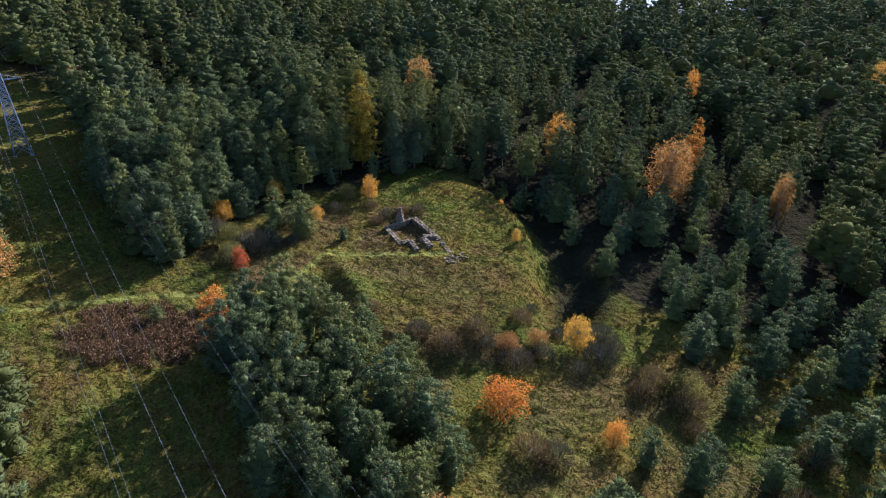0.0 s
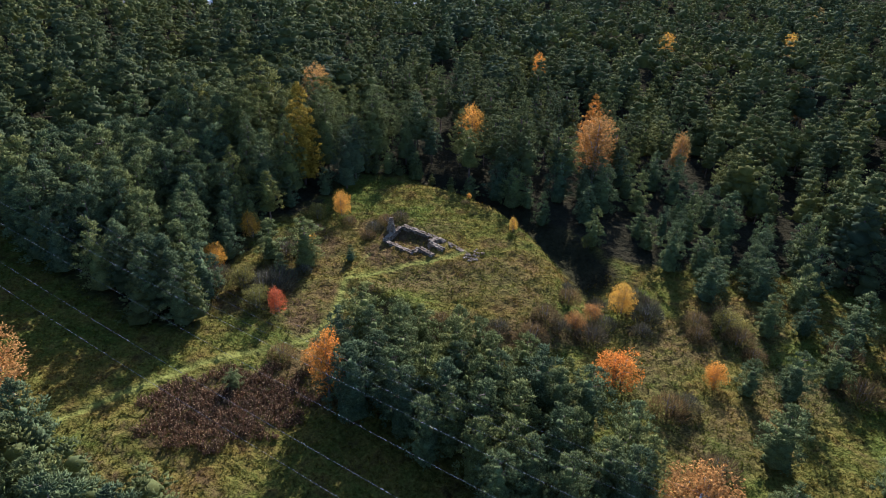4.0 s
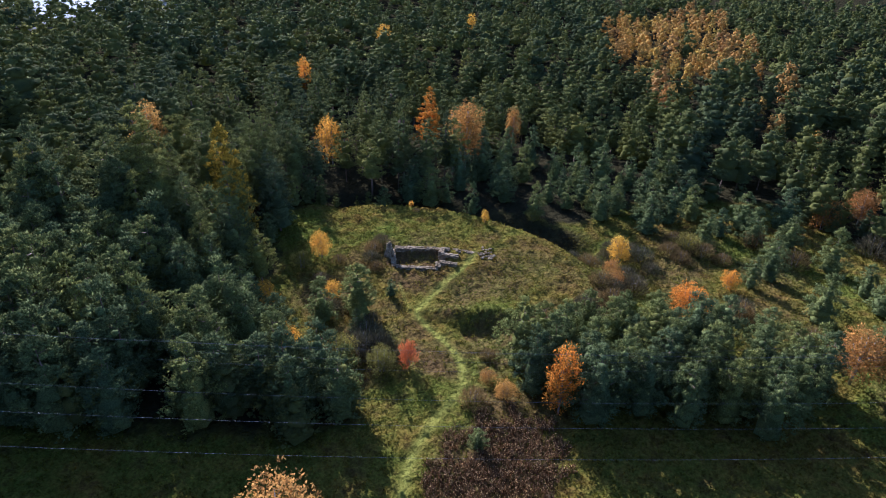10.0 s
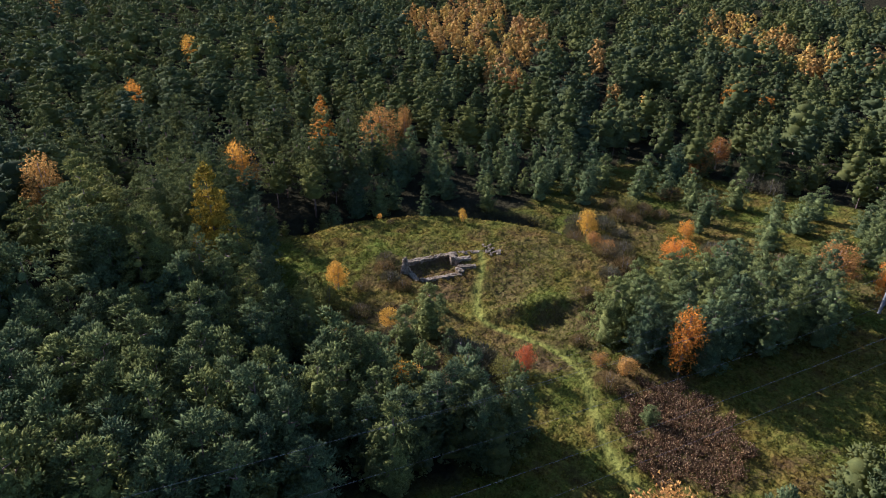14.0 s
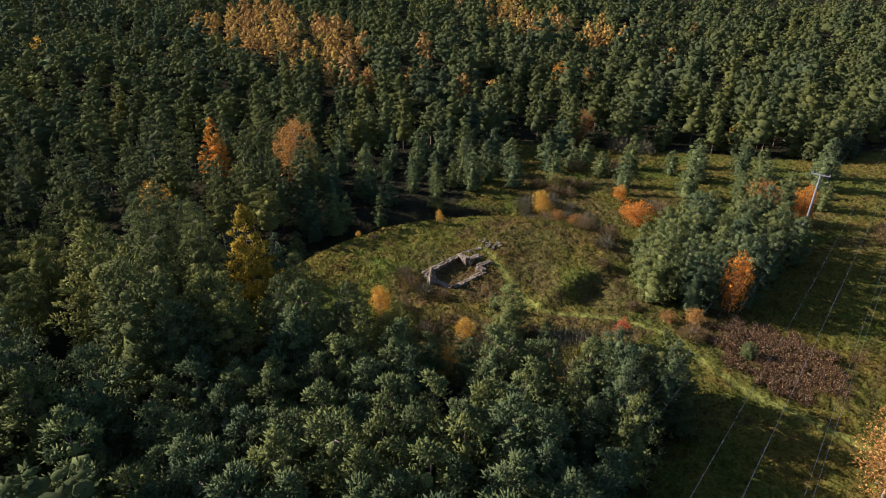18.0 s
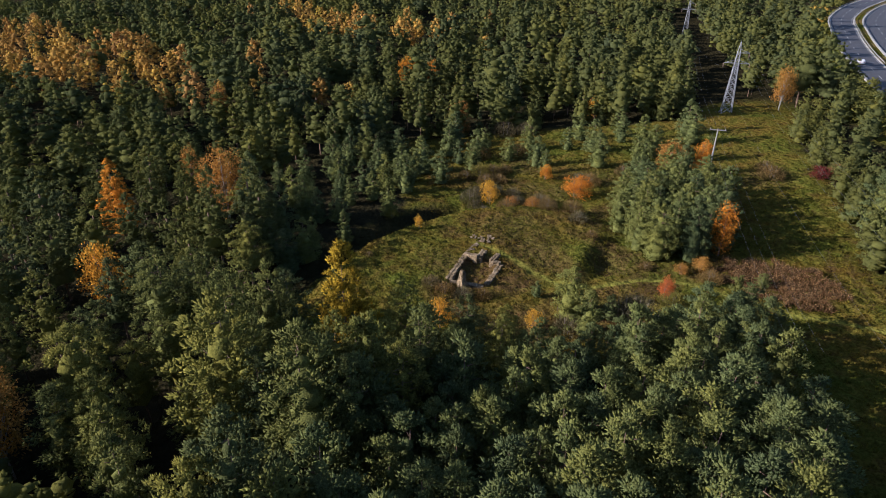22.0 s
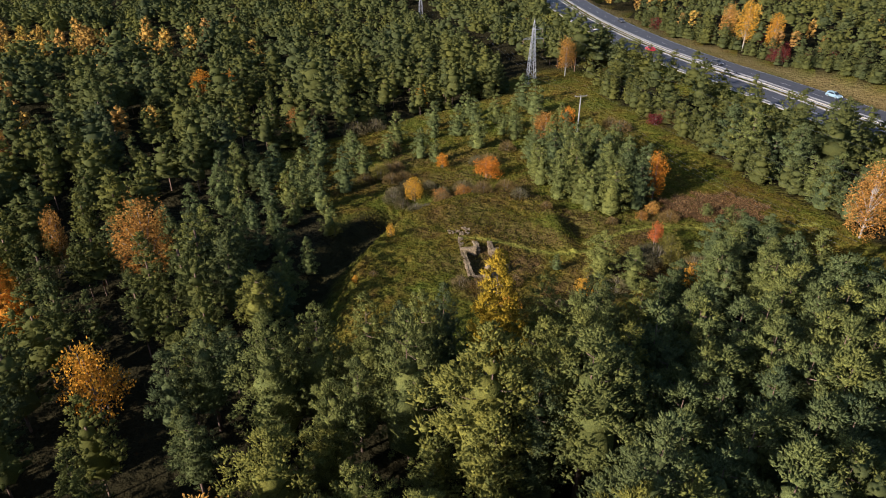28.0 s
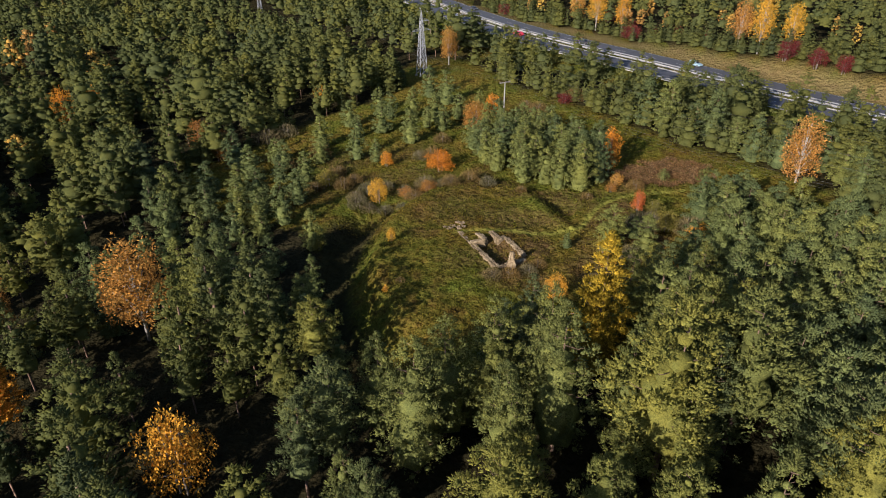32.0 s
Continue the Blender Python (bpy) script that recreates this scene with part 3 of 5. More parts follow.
def limbs(h, base, ends, r=0.12, stems=1):
    tubes = []
    z0 = h * base
    for s in range(stems):
        a = 6.28 * s / stems
        o = Vector((math.cos(a), math.sin(a), 0)) * (0.25 if stems > 1 else 0)
        tubes.append(tube([o + Vector((0, 0, -0.3)), o * 1.6 + Vector((0, 0, max(z0, 0.4))), o * 2 + Vector((0, 0, z0 + (h - z0) * 0.6)), o * 2.2 + Vector((0, 0, h * 0.93))], [r * 1.2, r, r * 0.6, 0.02], 6))
    for e in ends:
        e = Vector(e)
        s = Vector((0, 0, max(0.2, e.z * 0.55)))
        tubes.append(tube([s, s.lerp(e, 0.55) + Vector((0, 0, 0.1)), e], [r * 0.5, r * 0.3, 0.012], 4))
    return join_tubes(tubes)


def thing(name, label, category, group="", at=(0, 0, 0)):
    ob = tagged(new(name), label, category, group)
    ob.location = at
    ob.empty_display_size = 0.3
    return ob


LIBRARY = {}


def plant(key, name, label, category, x, y, turn=0.0, scale=1.0, group="", tall=1.0):
    """Sets out one tree or bush of a kind from the library: a top-level thing with its parts."""
    trunk, crown = LIBRARY[key]
    ob = thing(name, label, category, group)
    ob.matrix_basis = pose(x, y, height(x, y), 0, 0, turn) @ Matrix.Diagonal((scale, scale, scale * tall, 1))
    part("trunk", trunk, None, ob)
    part("crown", crown, None, ob)
    return ob

# ---- ground ----
def axis(lo, hi, step, end, grow=1.16):
    v = list(np.arange(lo, hi + step / 2, step))
    s, x = step, v[-1]
    while x < end:
        s *= grow
        x += s
        v.append(x)
    s, x = step, v[0]
    while x > -end:
        s *= grow
        x -= s
        v.insert(0, x)
    return np.array(v)


def build_ground():
    xs, ys = axis(-66, 66, 0.62, 3600), axis(22, 126, 0.62, 3600)
    gx, gy = np.meshgrid(xs, ys)
    p = np.stack([gx.ravel(), gy.ravel()], 1)
    z = heights(p)
    op = in_open(p)
    rng = np.random.default_rng(3)
    near = op | (seg_distance(p, ROADMID) < 25)
    # tussocks
    z = z + np.where(op, rng.normal(0, 0.13, len(p)), 0.0)
    path = np.clip(1.15 - np.minimum.reduce([seg_distance(p, PATHLINE), seg_distance(p, BRANCHLINE) + 0.25, seg_distance(p, BRANCHNLINE) + 0.3]) / 0.58, 0, 1)
    z = z - 0.10 * path
    nx, ny = len(xs), len(ys)
    i = (np.arange(ny - 1)[:, None] * nx + np.arange(nx - 1)).ravel()
    me = quads_mesh("ground", np.column_stack([p, z]), np.stack([i, i + 1, i + nx + 1, i + nx], 1), M_ground)
    heath = np.zeros(len(p))
    for hx, hy, rx, ry, s in ((-36.3, 63.6, 8.0, 5.8, 0.9), (-3, 79, 6, 3.5, 0.55), (-7, 101, 6, 3.5, 0.6), (5, 80, 8, 5, 0.5), (4, 73, 6, 4, 0.45), (-9, 90, 4, 6, 0.5), (-21, 74, 3, 3, 0.35), (-25, 64, 3, 4, 0.6), (12, 56, 6, 5, 0.5), (-31, 84, 5, 4, 0.6), (-6, 84, 4.5, 1.8, 0.7), (-10.5, 91.5, 3, 4.5, 0.85), (0, 83, 5, 2.5, 0.6), (8, 88, 3, 2, 0.5), (-14, 82.5, 2.5, 2.5, 0.6), (-21, 84, 3, 3, 0.6), (-15.6, 77, 2.6, 2.0, 0.7), (3, 66, 14, 3.5, 0.7), (-22, 78, 2.5, 4, 0.5), (-14, 71.5, 11, 2.6, 0.75), (-1, 60, 3.5, 8, 0.6), (-27.5, 66, 3.5, 6, 0.7), (-13, 22, 5, 8, 0.6), (0, 26, 7, 6, 0.6), (-19, 90, 3, 3, 0.6), (-25.5, 79, 3.2, 6, 0.85), (-27.5, 88, 5, 5, 0.85), (-20, 98, 7, 6, 0.75), (-8, 82, 8, 2.6, 0.7), (-16, 75, 5, 3, 0.6), (22, 60, 9, 6, 0.6), (35, 62, 8, 8, 0.5), (30, 47, 8, 6, 0.6), (14, 44, 8, 6, 0.5), (-2, 96, 8, 3, 0.5)):
        d = ((p[:, 0] - hx) / rx) ** 2 + ((p[:, 1] - hy) / ry) ** 2
        heath = np.maximum(heath, s * np.clip(1.35 - d, 0, 1))
    a, c = (p[:, 0] + 4.5) * -0.5 + (p[:, 1] - 93.9) * 0.866, (p[:, 0] + 4.5) * 0.866 + (p[:, 1] - 93.9) * 0.5
    heath = np.where((np.abs(a) < 5) & (np.abs(c) < 3), 0.95, heath)
    for line in RUTS:
        heath = np.maximum(heath, 0.75 * np.clip(1.3 - seg_distance(p, line) / 0.42, 0, 1))
    sand = (inside(p, [(100, 372), (135, 388), (190, 410), (200, 470), (120, 470), (90, 420)]) | inside(p, [(-45, 345), (-10, 352), (-6, 372), (-50, 372)])).astype(float)
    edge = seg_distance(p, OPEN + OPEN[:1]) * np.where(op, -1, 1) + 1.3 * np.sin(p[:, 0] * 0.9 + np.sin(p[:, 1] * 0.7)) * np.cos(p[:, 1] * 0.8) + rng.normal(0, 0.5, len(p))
    litter_and_shade = np.where(seg_distance(p, ROADMID) < 25, 0.0, np.clip(0.3 + edge / 3.5, 0, 1))
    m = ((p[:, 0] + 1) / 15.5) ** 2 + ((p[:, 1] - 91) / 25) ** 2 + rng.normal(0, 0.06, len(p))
    # shade of the ditch east of the mound, painted dark over its grass
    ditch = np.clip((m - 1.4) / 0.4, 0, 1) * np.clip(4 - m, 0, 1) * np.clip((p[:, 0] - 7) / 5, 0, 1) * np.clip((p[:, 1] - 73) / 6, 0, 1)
    litter_and_shade = np.maximum(litter_and_shade, 0.92 * ditch)
    verge = np.clip(1.6 - seg_distance(p, offset_line(ROADLINE, -5)) / 5, 0, 1)
    for name, value in (("path", path), ("heath", heath), ("straw", 0.6 * np.maximum(verge, np.clip(2.5 - seg_distance(p, ROADMID), 0, 1) * 0.6)), ("litter_and_shade", litter_and_shade), ("sand", sand)):
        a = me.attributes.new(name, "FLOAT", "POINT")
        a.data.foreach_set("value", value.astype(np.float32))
    me.polygons.foreach_set("use_smooth", [True] * len(me.polygons))
    tagged(new("ground", me), "rough autumn meadow and forest floor with a worn grass path", "ground", kind="structure")


build_ground()


# ---- road ----
def strip(line, a, b, z, thick=0.0):
    """A flat strip along the line between the offsets a and b."""
    l, r = offset_line(line, a), offset_line(line, b)
    verts, faces = [], []
    for p, q in zip(l, r):
        verts += [(p[0], p[1], z), (q[0], q[1], z)]
    for i in range(len(line) - 1):
        faces.append((2 * i, 2 * i + 1, 2 * i + 3, 2 * i + 2))
    if thick:
        bm = bmesh.new()
        vs = [bm.verts.new(v) for v in verts]
        fs = [bm.faces.new([vs[k] for k in f]) for f in faces]
        bmesh.ops.recalc_face_normals(bm, faces=fs)
        ext = bmesh.ops.extrude_face_region(bm, geom=fs)
        bmesh.ops.translate(bm, vec=(0, 0, -thick), verts=[e for e in ext["geom"] if isinstance(e, bmesh.types.BMVert)])
        bmesh.ops.recalc_face_normals(bm, faces=bm.faces[:])
        return bm
    return verts, faces


WIDE, MEDIAN = 9.2, 4.4
carriage = []
for name, a in (("far", 0.0), ("near", WIDE + MEDIAN)):
    road = part("road", strip(ROADLINE, a, a + WIDE, ROAD_Z, 0.3), M_asphalt)
    tagged(road, "grey asphalt carriageway of a dual road with two lanes", "road", kind="structure")
    carriage.append((road, a))
dense = glide(ROADLINE, 4)
for road, a in carriage:
    for name, off in (("inner", WIDE + 0.15 if a == 0 else -0.65), ("outer", WIDE + 0.15)):
        if a or name == "inner":
            part("gutter", strip(ROADLINE, a + off, a + off + 0.5, ROAD_Z + 0.03, 0.2), M_gutter, road, "pale concrete gutter")
for road, a in carriage:
    for off in (0.35, WIDE - 0.35):
        part("edge_line", mesh_from("edge_line", *strip(ROADLINE, a + off - 0.06, a + off + 0.06, ROAD_Z + 0.02), M_paint), None, road, "white edge line")
    # lane dashes: 4 m paint, 8 m gap
    travelled, dash = 0.0, None
    mid = offset_line(dense, a + WIDE / 2)
    for p, q in zip(mid[:-1], mid[1:]):
        d = np.hypot(*(q - p))
        if p[1] > 60 or p[1] < -300:
            continue
        s = 0.0
        while s < d:
            need = 12.0 - travelled % 12.0
            if travelled == 0 or need <= d - s:
                s += need if travelled else 0.01
                travelled += need if travelled else 0.01
                c, t = p + (q - p) * (s / d), (q - p) / d
                if dash is None:
                    dash = mesh_from("lane_dash", [(-2, -0.065, 0), (2, -0.065, 0), (2, 0.065, 0), (-2, 0.065, 0)], [(0, 1, 2, 3)], M_paint)
                o = part("lane_dash", dash, None, road, "white lane dash")
                o.matrix_basis = pose(c[0], c[1], ROAD_Z + 0.02, 0, 0, math.degrees(math.atan2(t[1], t[0])))
            else:
                travelled += d - s
                s = d


def guard_rail(off, label):
    """A beam of folded steel on posts."""
    line = [p for p in offset_line(dense, off) if -260 < p[1] < 70]
    ob = thing("guard_rail", label, "guard rail", "guard rails")
    prof = [(0.0, 0.78), (0.05, 0.72), (0.0, 0.64), (0.05, 0.56), (0.0, 0.48)]
    verts, faces = [], []
    for p in line:
        i = len(verts) // len(prof)
        verts += [(p[0] + u, p[1] + u, ROAD_Z + v) for u, v in prof]
    for i in range(len(line) - 1):
        for k in range(len(prof) - 1):
            a = i * len(prof) + k
            faces.append((a, a + 1, a + 1 + len(prof), a + len(prof)))
    part("beam", mesh_from("beam", verts, faces, M_rail), None, ob)
    post = mesh_from("post", *tube([(0, 0, -0.3), (0, 0, 0.7)], [0.06, 0.06], 4), M_rail)
    gone = 0.0
    for p, q in zip(line[:-1], line[1:]):
        gone += np.hypot(*(q - p))
        if gone > 4:
            gone = 0.0
            o = part("post", post, None, ob)
            o.location = (p[0], p[1], ROAD_Z)


guard_rail(WIDE + 0.7, "galvanised steel guard rail on the median")
guard_rail(WIDE + MEDIAN - 0.7, "galvanised steel guard rail on the median")
guard_rail(2 * WIDE + MEDIAN + 0.7, "galvanised steel guard rail beside the pines")


def car(x, y, turn, paint, label, estate=False):
    """Body with cabin, four wheels, glass and lamps; its length lies along x."""
    ob = thing("car", label, "car", "cars on the road")
    ob.matrix_basis = pose(x, y, ROAD_Z, 0, 0, turn)
    back = -2.1
    low = [(back, 0.3), (back, 0.85), (-1.95, 0.98), (1.0, 0.95), (1.95, 0.78), (2.15, 0.6), (2.15, 0.3)]
    roof = [(-1.95 if estate else -1.75, 0.95), (-1.8 if estate else -1.2, 1.45), (0.2, 1.48), (1.1, 0.95)]

    def loft(prof, w0, w1):
        bm = bmesh.new()
        zs = [z for _, z in prof]
        rows = []
        for s in (-1, 1):
            rows.append([bm.verts.new((px, s * (w0 + (w1 - w0) * (pz - min(zs)) / (max(zs) - min(zs))), pz)) for px, pz in prof])
        n = len(prof)
        for i in range(n):
            bm.faces.new((rows[0][i], rows[0][(i + 1) % n], rows[1][(i + 1) % n], rows[1][i]))
        bm.faces.new(rows[0][::-1])
        bm.faces.new(rows[1])
        bmesh.ops.recalc_face_normals(bm, faces=bm.faces[:])
        bmesh.ops.bevel(bm, geom=bm.edges[:], offset=0.05, segments=2, affect="EDGES")
        return bm
    part("body", loft(low, 0.86, 0.88), paint, ob)
    part("cabin", loft(roof, 0.82, 0.62), paint, ob)
    fr = [(0.24, 1.42), (0.27, 1.44), (1.09, 1.0), (1.06, 0.98)]
    part("windscreen", loft([(px + 0.02, pz + 0.01) for px, pz in fr], 0.62, 0.60), M_glass, ob, "dark windscreen")
    for s in (-1, 1):
        bm = bmesh.new()
        vs = [bm.verts.new((px, s * (0.815 - 0.36 * (pz - 0.98) / 0.5 * 0.5), pz)) for px, pz in ((-1.55, 1.0), (0.85, 1.0), (0.18, 1.38), (-1.25, 1.38))]
        bm.faces.new(vs)
        part("side_window", bm, M_glass, ob, "dark side glass")
        part("headlight", box_bm(0.08, 0.34, 0.14, (2.13, s * 0.62, 0.68), 0.02), M_lampglass, ob, "clear headlight")
        part("tail_light", box_bm(0.06, 0.26, 0.22, (back - 0.01, s * 0.68, 0.8), 0.02), M_taillamp, ob, "red tail light")
        for wx in (-1.3, 1.35):
            wv, wf = tube([(wx, s * 0.70, 0.32), (wx, s * 0.90, 0.32)], [0.32, 0.32], 14)
            w = part("wheel", mesh_from("wheel", wv, wf, M_tyre), None, ob)
            part("rim", mesh_from("rim", *tube([(wx, s * 0.88, 0.32), (wx, s * 0.915, 0.32)], [0.2, 0.19], 10), M_rim), None, w, "alloy rim")
    return ob


def on_road(y, off):
    line = offset_line(dense, off)
    k = min(range(1, len(line) - 1), key=lambda i: abs(line[i][1] - y))
    t = line[k + 1] - line[k - 1]
    return line[k][0], line[k][1], math.degrees(math.atan2(t[1], t[0]))


def paint(name, c):
    m, n, l, b = material(name, 0.3, 0.2, 0.5)
    b.inputs["Base Color"].default_value = (*c, 1)
    b.inputs["Coat Weight"].default_value = 0.6
    return m


for y, off, flip, colour, label, estate in (
        (-21, 2.3, 180, (0.26, 0.37, 0.43), "pale blue estate car driving on the far carriageway", True),
        (-63, WIDE + MEDIAN + 2.4, 0, (0.45, 0.03, 0.05), "red car driving on the near carriageway", False),
        (-50, 6.6, 180, (0.03, 0.032, 0.035), "black car driving on the far carriageway", False),
        (-95, WIDE + MEDIAN + 6.4, 0, (0.62, 0.63, 0.65), "silver car driving on the near carriageway", False),
        (-118, 2.4, 180, (0.03, 0.03, 0.035), "black car driving on the bend", False)):
    x, y, a = on_road(y, off)
    car(x, y, a + flip, paint("car_paint", colour), label, estate)


# ---- ruin ----
def stone_bm(rng, sx, sy, sz):
    bm = box_bm(sx, sy, sz)
    for v in bm.verts:
        v.co += Vector(rng.normal(0, 0.045, 3)) * min(sx, sy, sz) * 1.6
    bmesh.ops.bevel(bm, geom=bm.edges[:], offset=min(sx, sy, sz) * 0.12, segments=1, affect="EDGES")
    return bm


srng = np.random.default_rng(11)
STONES = []
for _ in range(10):
    me = bpy.data.meshes.new("stone")
    b = stone_bm(srng, srng.uniform(0.34, 0.58), srng.uniform(0.32, 0.42), srng.uniform(0.2, 0.28))
    b.to_mesh(me)
    b.free()
    me.materials.append(M_stone)
    STONES.append(me)


def rubble_wall(a, b, top_a, top_b, width=1.0, label="", foot=0.0):
    """A low broken wall: a rough core and a face and crown of single stones, its top falling from one height to the other above the ground."""
    a, b = np.array(a, float), np.array(b, float)
    d = b - a
    length = np.hypot(*d)
    t, n = d / length, np.array((-d[1], d[0])) / length
    ob = thing("ruin_wall", label, "ruin wall", "castle ruin walls")
    z = min(height(*a), height(*b)) - 1.5 + foot
    ob.matrix_basis = pose(a[0], a[1], 0, 0, 0, math.degrees(math.atan2(d[1], d[0])))
    ha, hb = 3.82 + top_a, 3.82 + top_b
    if a[0] > 0.5:
        ha, hb = height(*a) + top_a, height(*b) + top_b
    bm = bmesh.new()
    steps = max(2, int(length / 0.5))
    rows = []
    for i in range(steps + 1):
        s = length * i / steps
        h = ha + (hb - ha) * i / steps - 0.18 + srng.normal(0, 0.07)
        w = width / 2 * srng.uniform(0.82, 0.98)
        rows.append([bm.verts.new(v) for v in ((s, -w, z), (s, -w * 0.93, h), (s, w * 0.93, h + srng.normal(0, 0.05)), (s, w, z))])
    for r, q in zip(rows[:-1], rows[1:]):
        for k in range(3):
            bm.faces.new((r[k], r[k + 1], q[k + 1], q[k]))
    bm.faces.new(rows[0][::-1])
    bm.faces.new(rows[-1])
    bmesh.ops.recalc_face_normals(bm, faces=bm.faces[:])
    part("core", bm, M_stone, ob, "mortared rubble core")
    s = 0.2
    while s < length - 0.1:
        h = ha + (hb - ha) * s / length
        for off in (-width * 0.28, width * 0.28):
            o = part("stone", STONES[int(srng.integers(10))], None, ob)
            o.matrix_basis = pose(s, off + srng.normal(0, 0.06), h - 0.14 + srng.normal(0, 0.03), srng.normal(0, 4), srng.normal(0, 4), srng.uniform(-12, 12) + 180 * srng.integers(2))
        for side in (-1, 1):
            zz = h - 0.42
            while zz > z + 0.6:
                o = part("stone", STONES[int(srng.integers(10))], None, ob)
                o.matrix_basis = pose(s + srng.normal(0, 0.1), side * (width / 2 - 0.16), zz, srng.normal(0, 5), srng.normal(0, 5), srng.uniform(-10, 10))
                zz -= 0.27
        s += 0.46
    return ob


WALL = "low ruined castle wall of pale weathered rubble stone on the grassy mound"
rubble_wall((-4.0, 98.6), (0.4, 91.0), 0.4, 0.4, 0.8, WALL)
rubble_wall((0.6, 90.6), (2.2, 86.9), 0.12, 0.0, 0.7, "ruined stone wall sinking into the grass of the mound")
rubble_wall((-8.6, 95.2), (-5.6, 89.3), 0.28, 0.3, 0.75, WALL)
rubble_wall((-5.5, 89.5), (-4.3, 90.3), 0.5, 0.6, 0.8, "short cross wall of the castle ruin beside the entrance")
rubble_wall((-4.3, 90.1), (-3.2, 87.7), 0.6, 0.45, 0.8, "short pier of pale rubble at the ruin's entrance")
rubble_wall((-2.3, 91.0), (-1.0, 88.6), 0.8, 0.5, 0.85, "short pier of pale rubble at the ruin's entrance")
rubble_wall((-2.2, 91.2), (0.2, 92.0), 0.9, 0.6, 0.7, "cross wall of the castle ruin between pier and long wall")
rubble_wall((-8.5, 95.6), (-4.6, 98.7), 0.05, 0.2, 0.6, "end wall of the castle ruin half hidden in shrubs")


def pillar():
    ob = thing("ruin_pillar", "tall broken stone pillar at the corner of the castle ruin", "ruin pillar")
    x, y = -6.4, 98.0
    z = height(x, y)
    ob.location = (x, y, z)
    bm = bmesh.new()
    rows = []
    for h, w in ((-0.6, 0.62), (0.5, 0.56), (0.9, 0.40), (1.7, 0.28), (2.4, 0.22)):
        rows.append([bm.verts.new((w * sx + srng.normal(0, 0.06), w * sy + srng.normal(0, 0.06), h)) for sx, sy in ((-1, -1), (1, -1), (1, 1), (-1, 1))])
    for r, q in zip(rows[:-1], rows[1:]):
        for k in range(4):
            bm.faces.new((r[k], r[(k + 1) % 4], q[(k + 1) % 4], q[k]))
    bm.faces.new(rows[-1])
    bmesh.ops.recalc_face_normals(bm, faces=bm.faces[:])
    part("core", bm, M_stone, ob)
    for h, w in ((0.1, 0.52), (0.42, 0.5), (0.75, 0.40), (1.1, 0.29), (1.45, 0.25), (1.8, 0.2), (2.15, 0.18)):
        for k in range(4):
            a = k * 90 + 45 * (h > 1)
            o = part("stone", STONES[int(srng.integers(10))], None, ob)
            o.matrix_basis = pose(w * math.cos(radians(a)) * 0.95, w * math.sin(radians(a)) * 0.95, h, 0, 0, a + srng.normal(0, 10))
    o = part("stone", STONES[2], None, ob)
    o.location = (0.05, 0, 2.4)


pillar()


def rubble_heap(x, y, n, spread, label):
    ob = thing("rubble_heap", label, "rubble heap")
    ob.location = (x, y, height(x, y))
    for i in range(n):
        a, r = srng.uniform(0, 6.28), spread * math.sqrt(srng.uniform(0, 1))
        o = part("stone", STONES[int(srng.integers(10))], None, ob)
        q = (x + r * math.cos(a), y + r * math.sin(a))
        s = srng.uniform(0.6, 1.1)
        o.matrix_basis = pose(q[0] - x, q[1] - y, height(*q) - ob.location.z + 0.02 + 0.3 * max(0, 1 - r / spread), *srng.uniform(-25, 25, 2), srng.uniform(0, 360)) @ Matrix.Diagonal((s, s, s, 1))


rubble_heap(2.3, 85.2, 22, 1.3, "heap of grey rubble stones in the grass beside the path")
rubble_heap(4.3, 86.6, 6, 0.8, "few loose pale stones in the grass")


# ---- power line ----
def bar(a, b, r=0.06, sides=4):
    return tube([a, b], [r, r], sides)


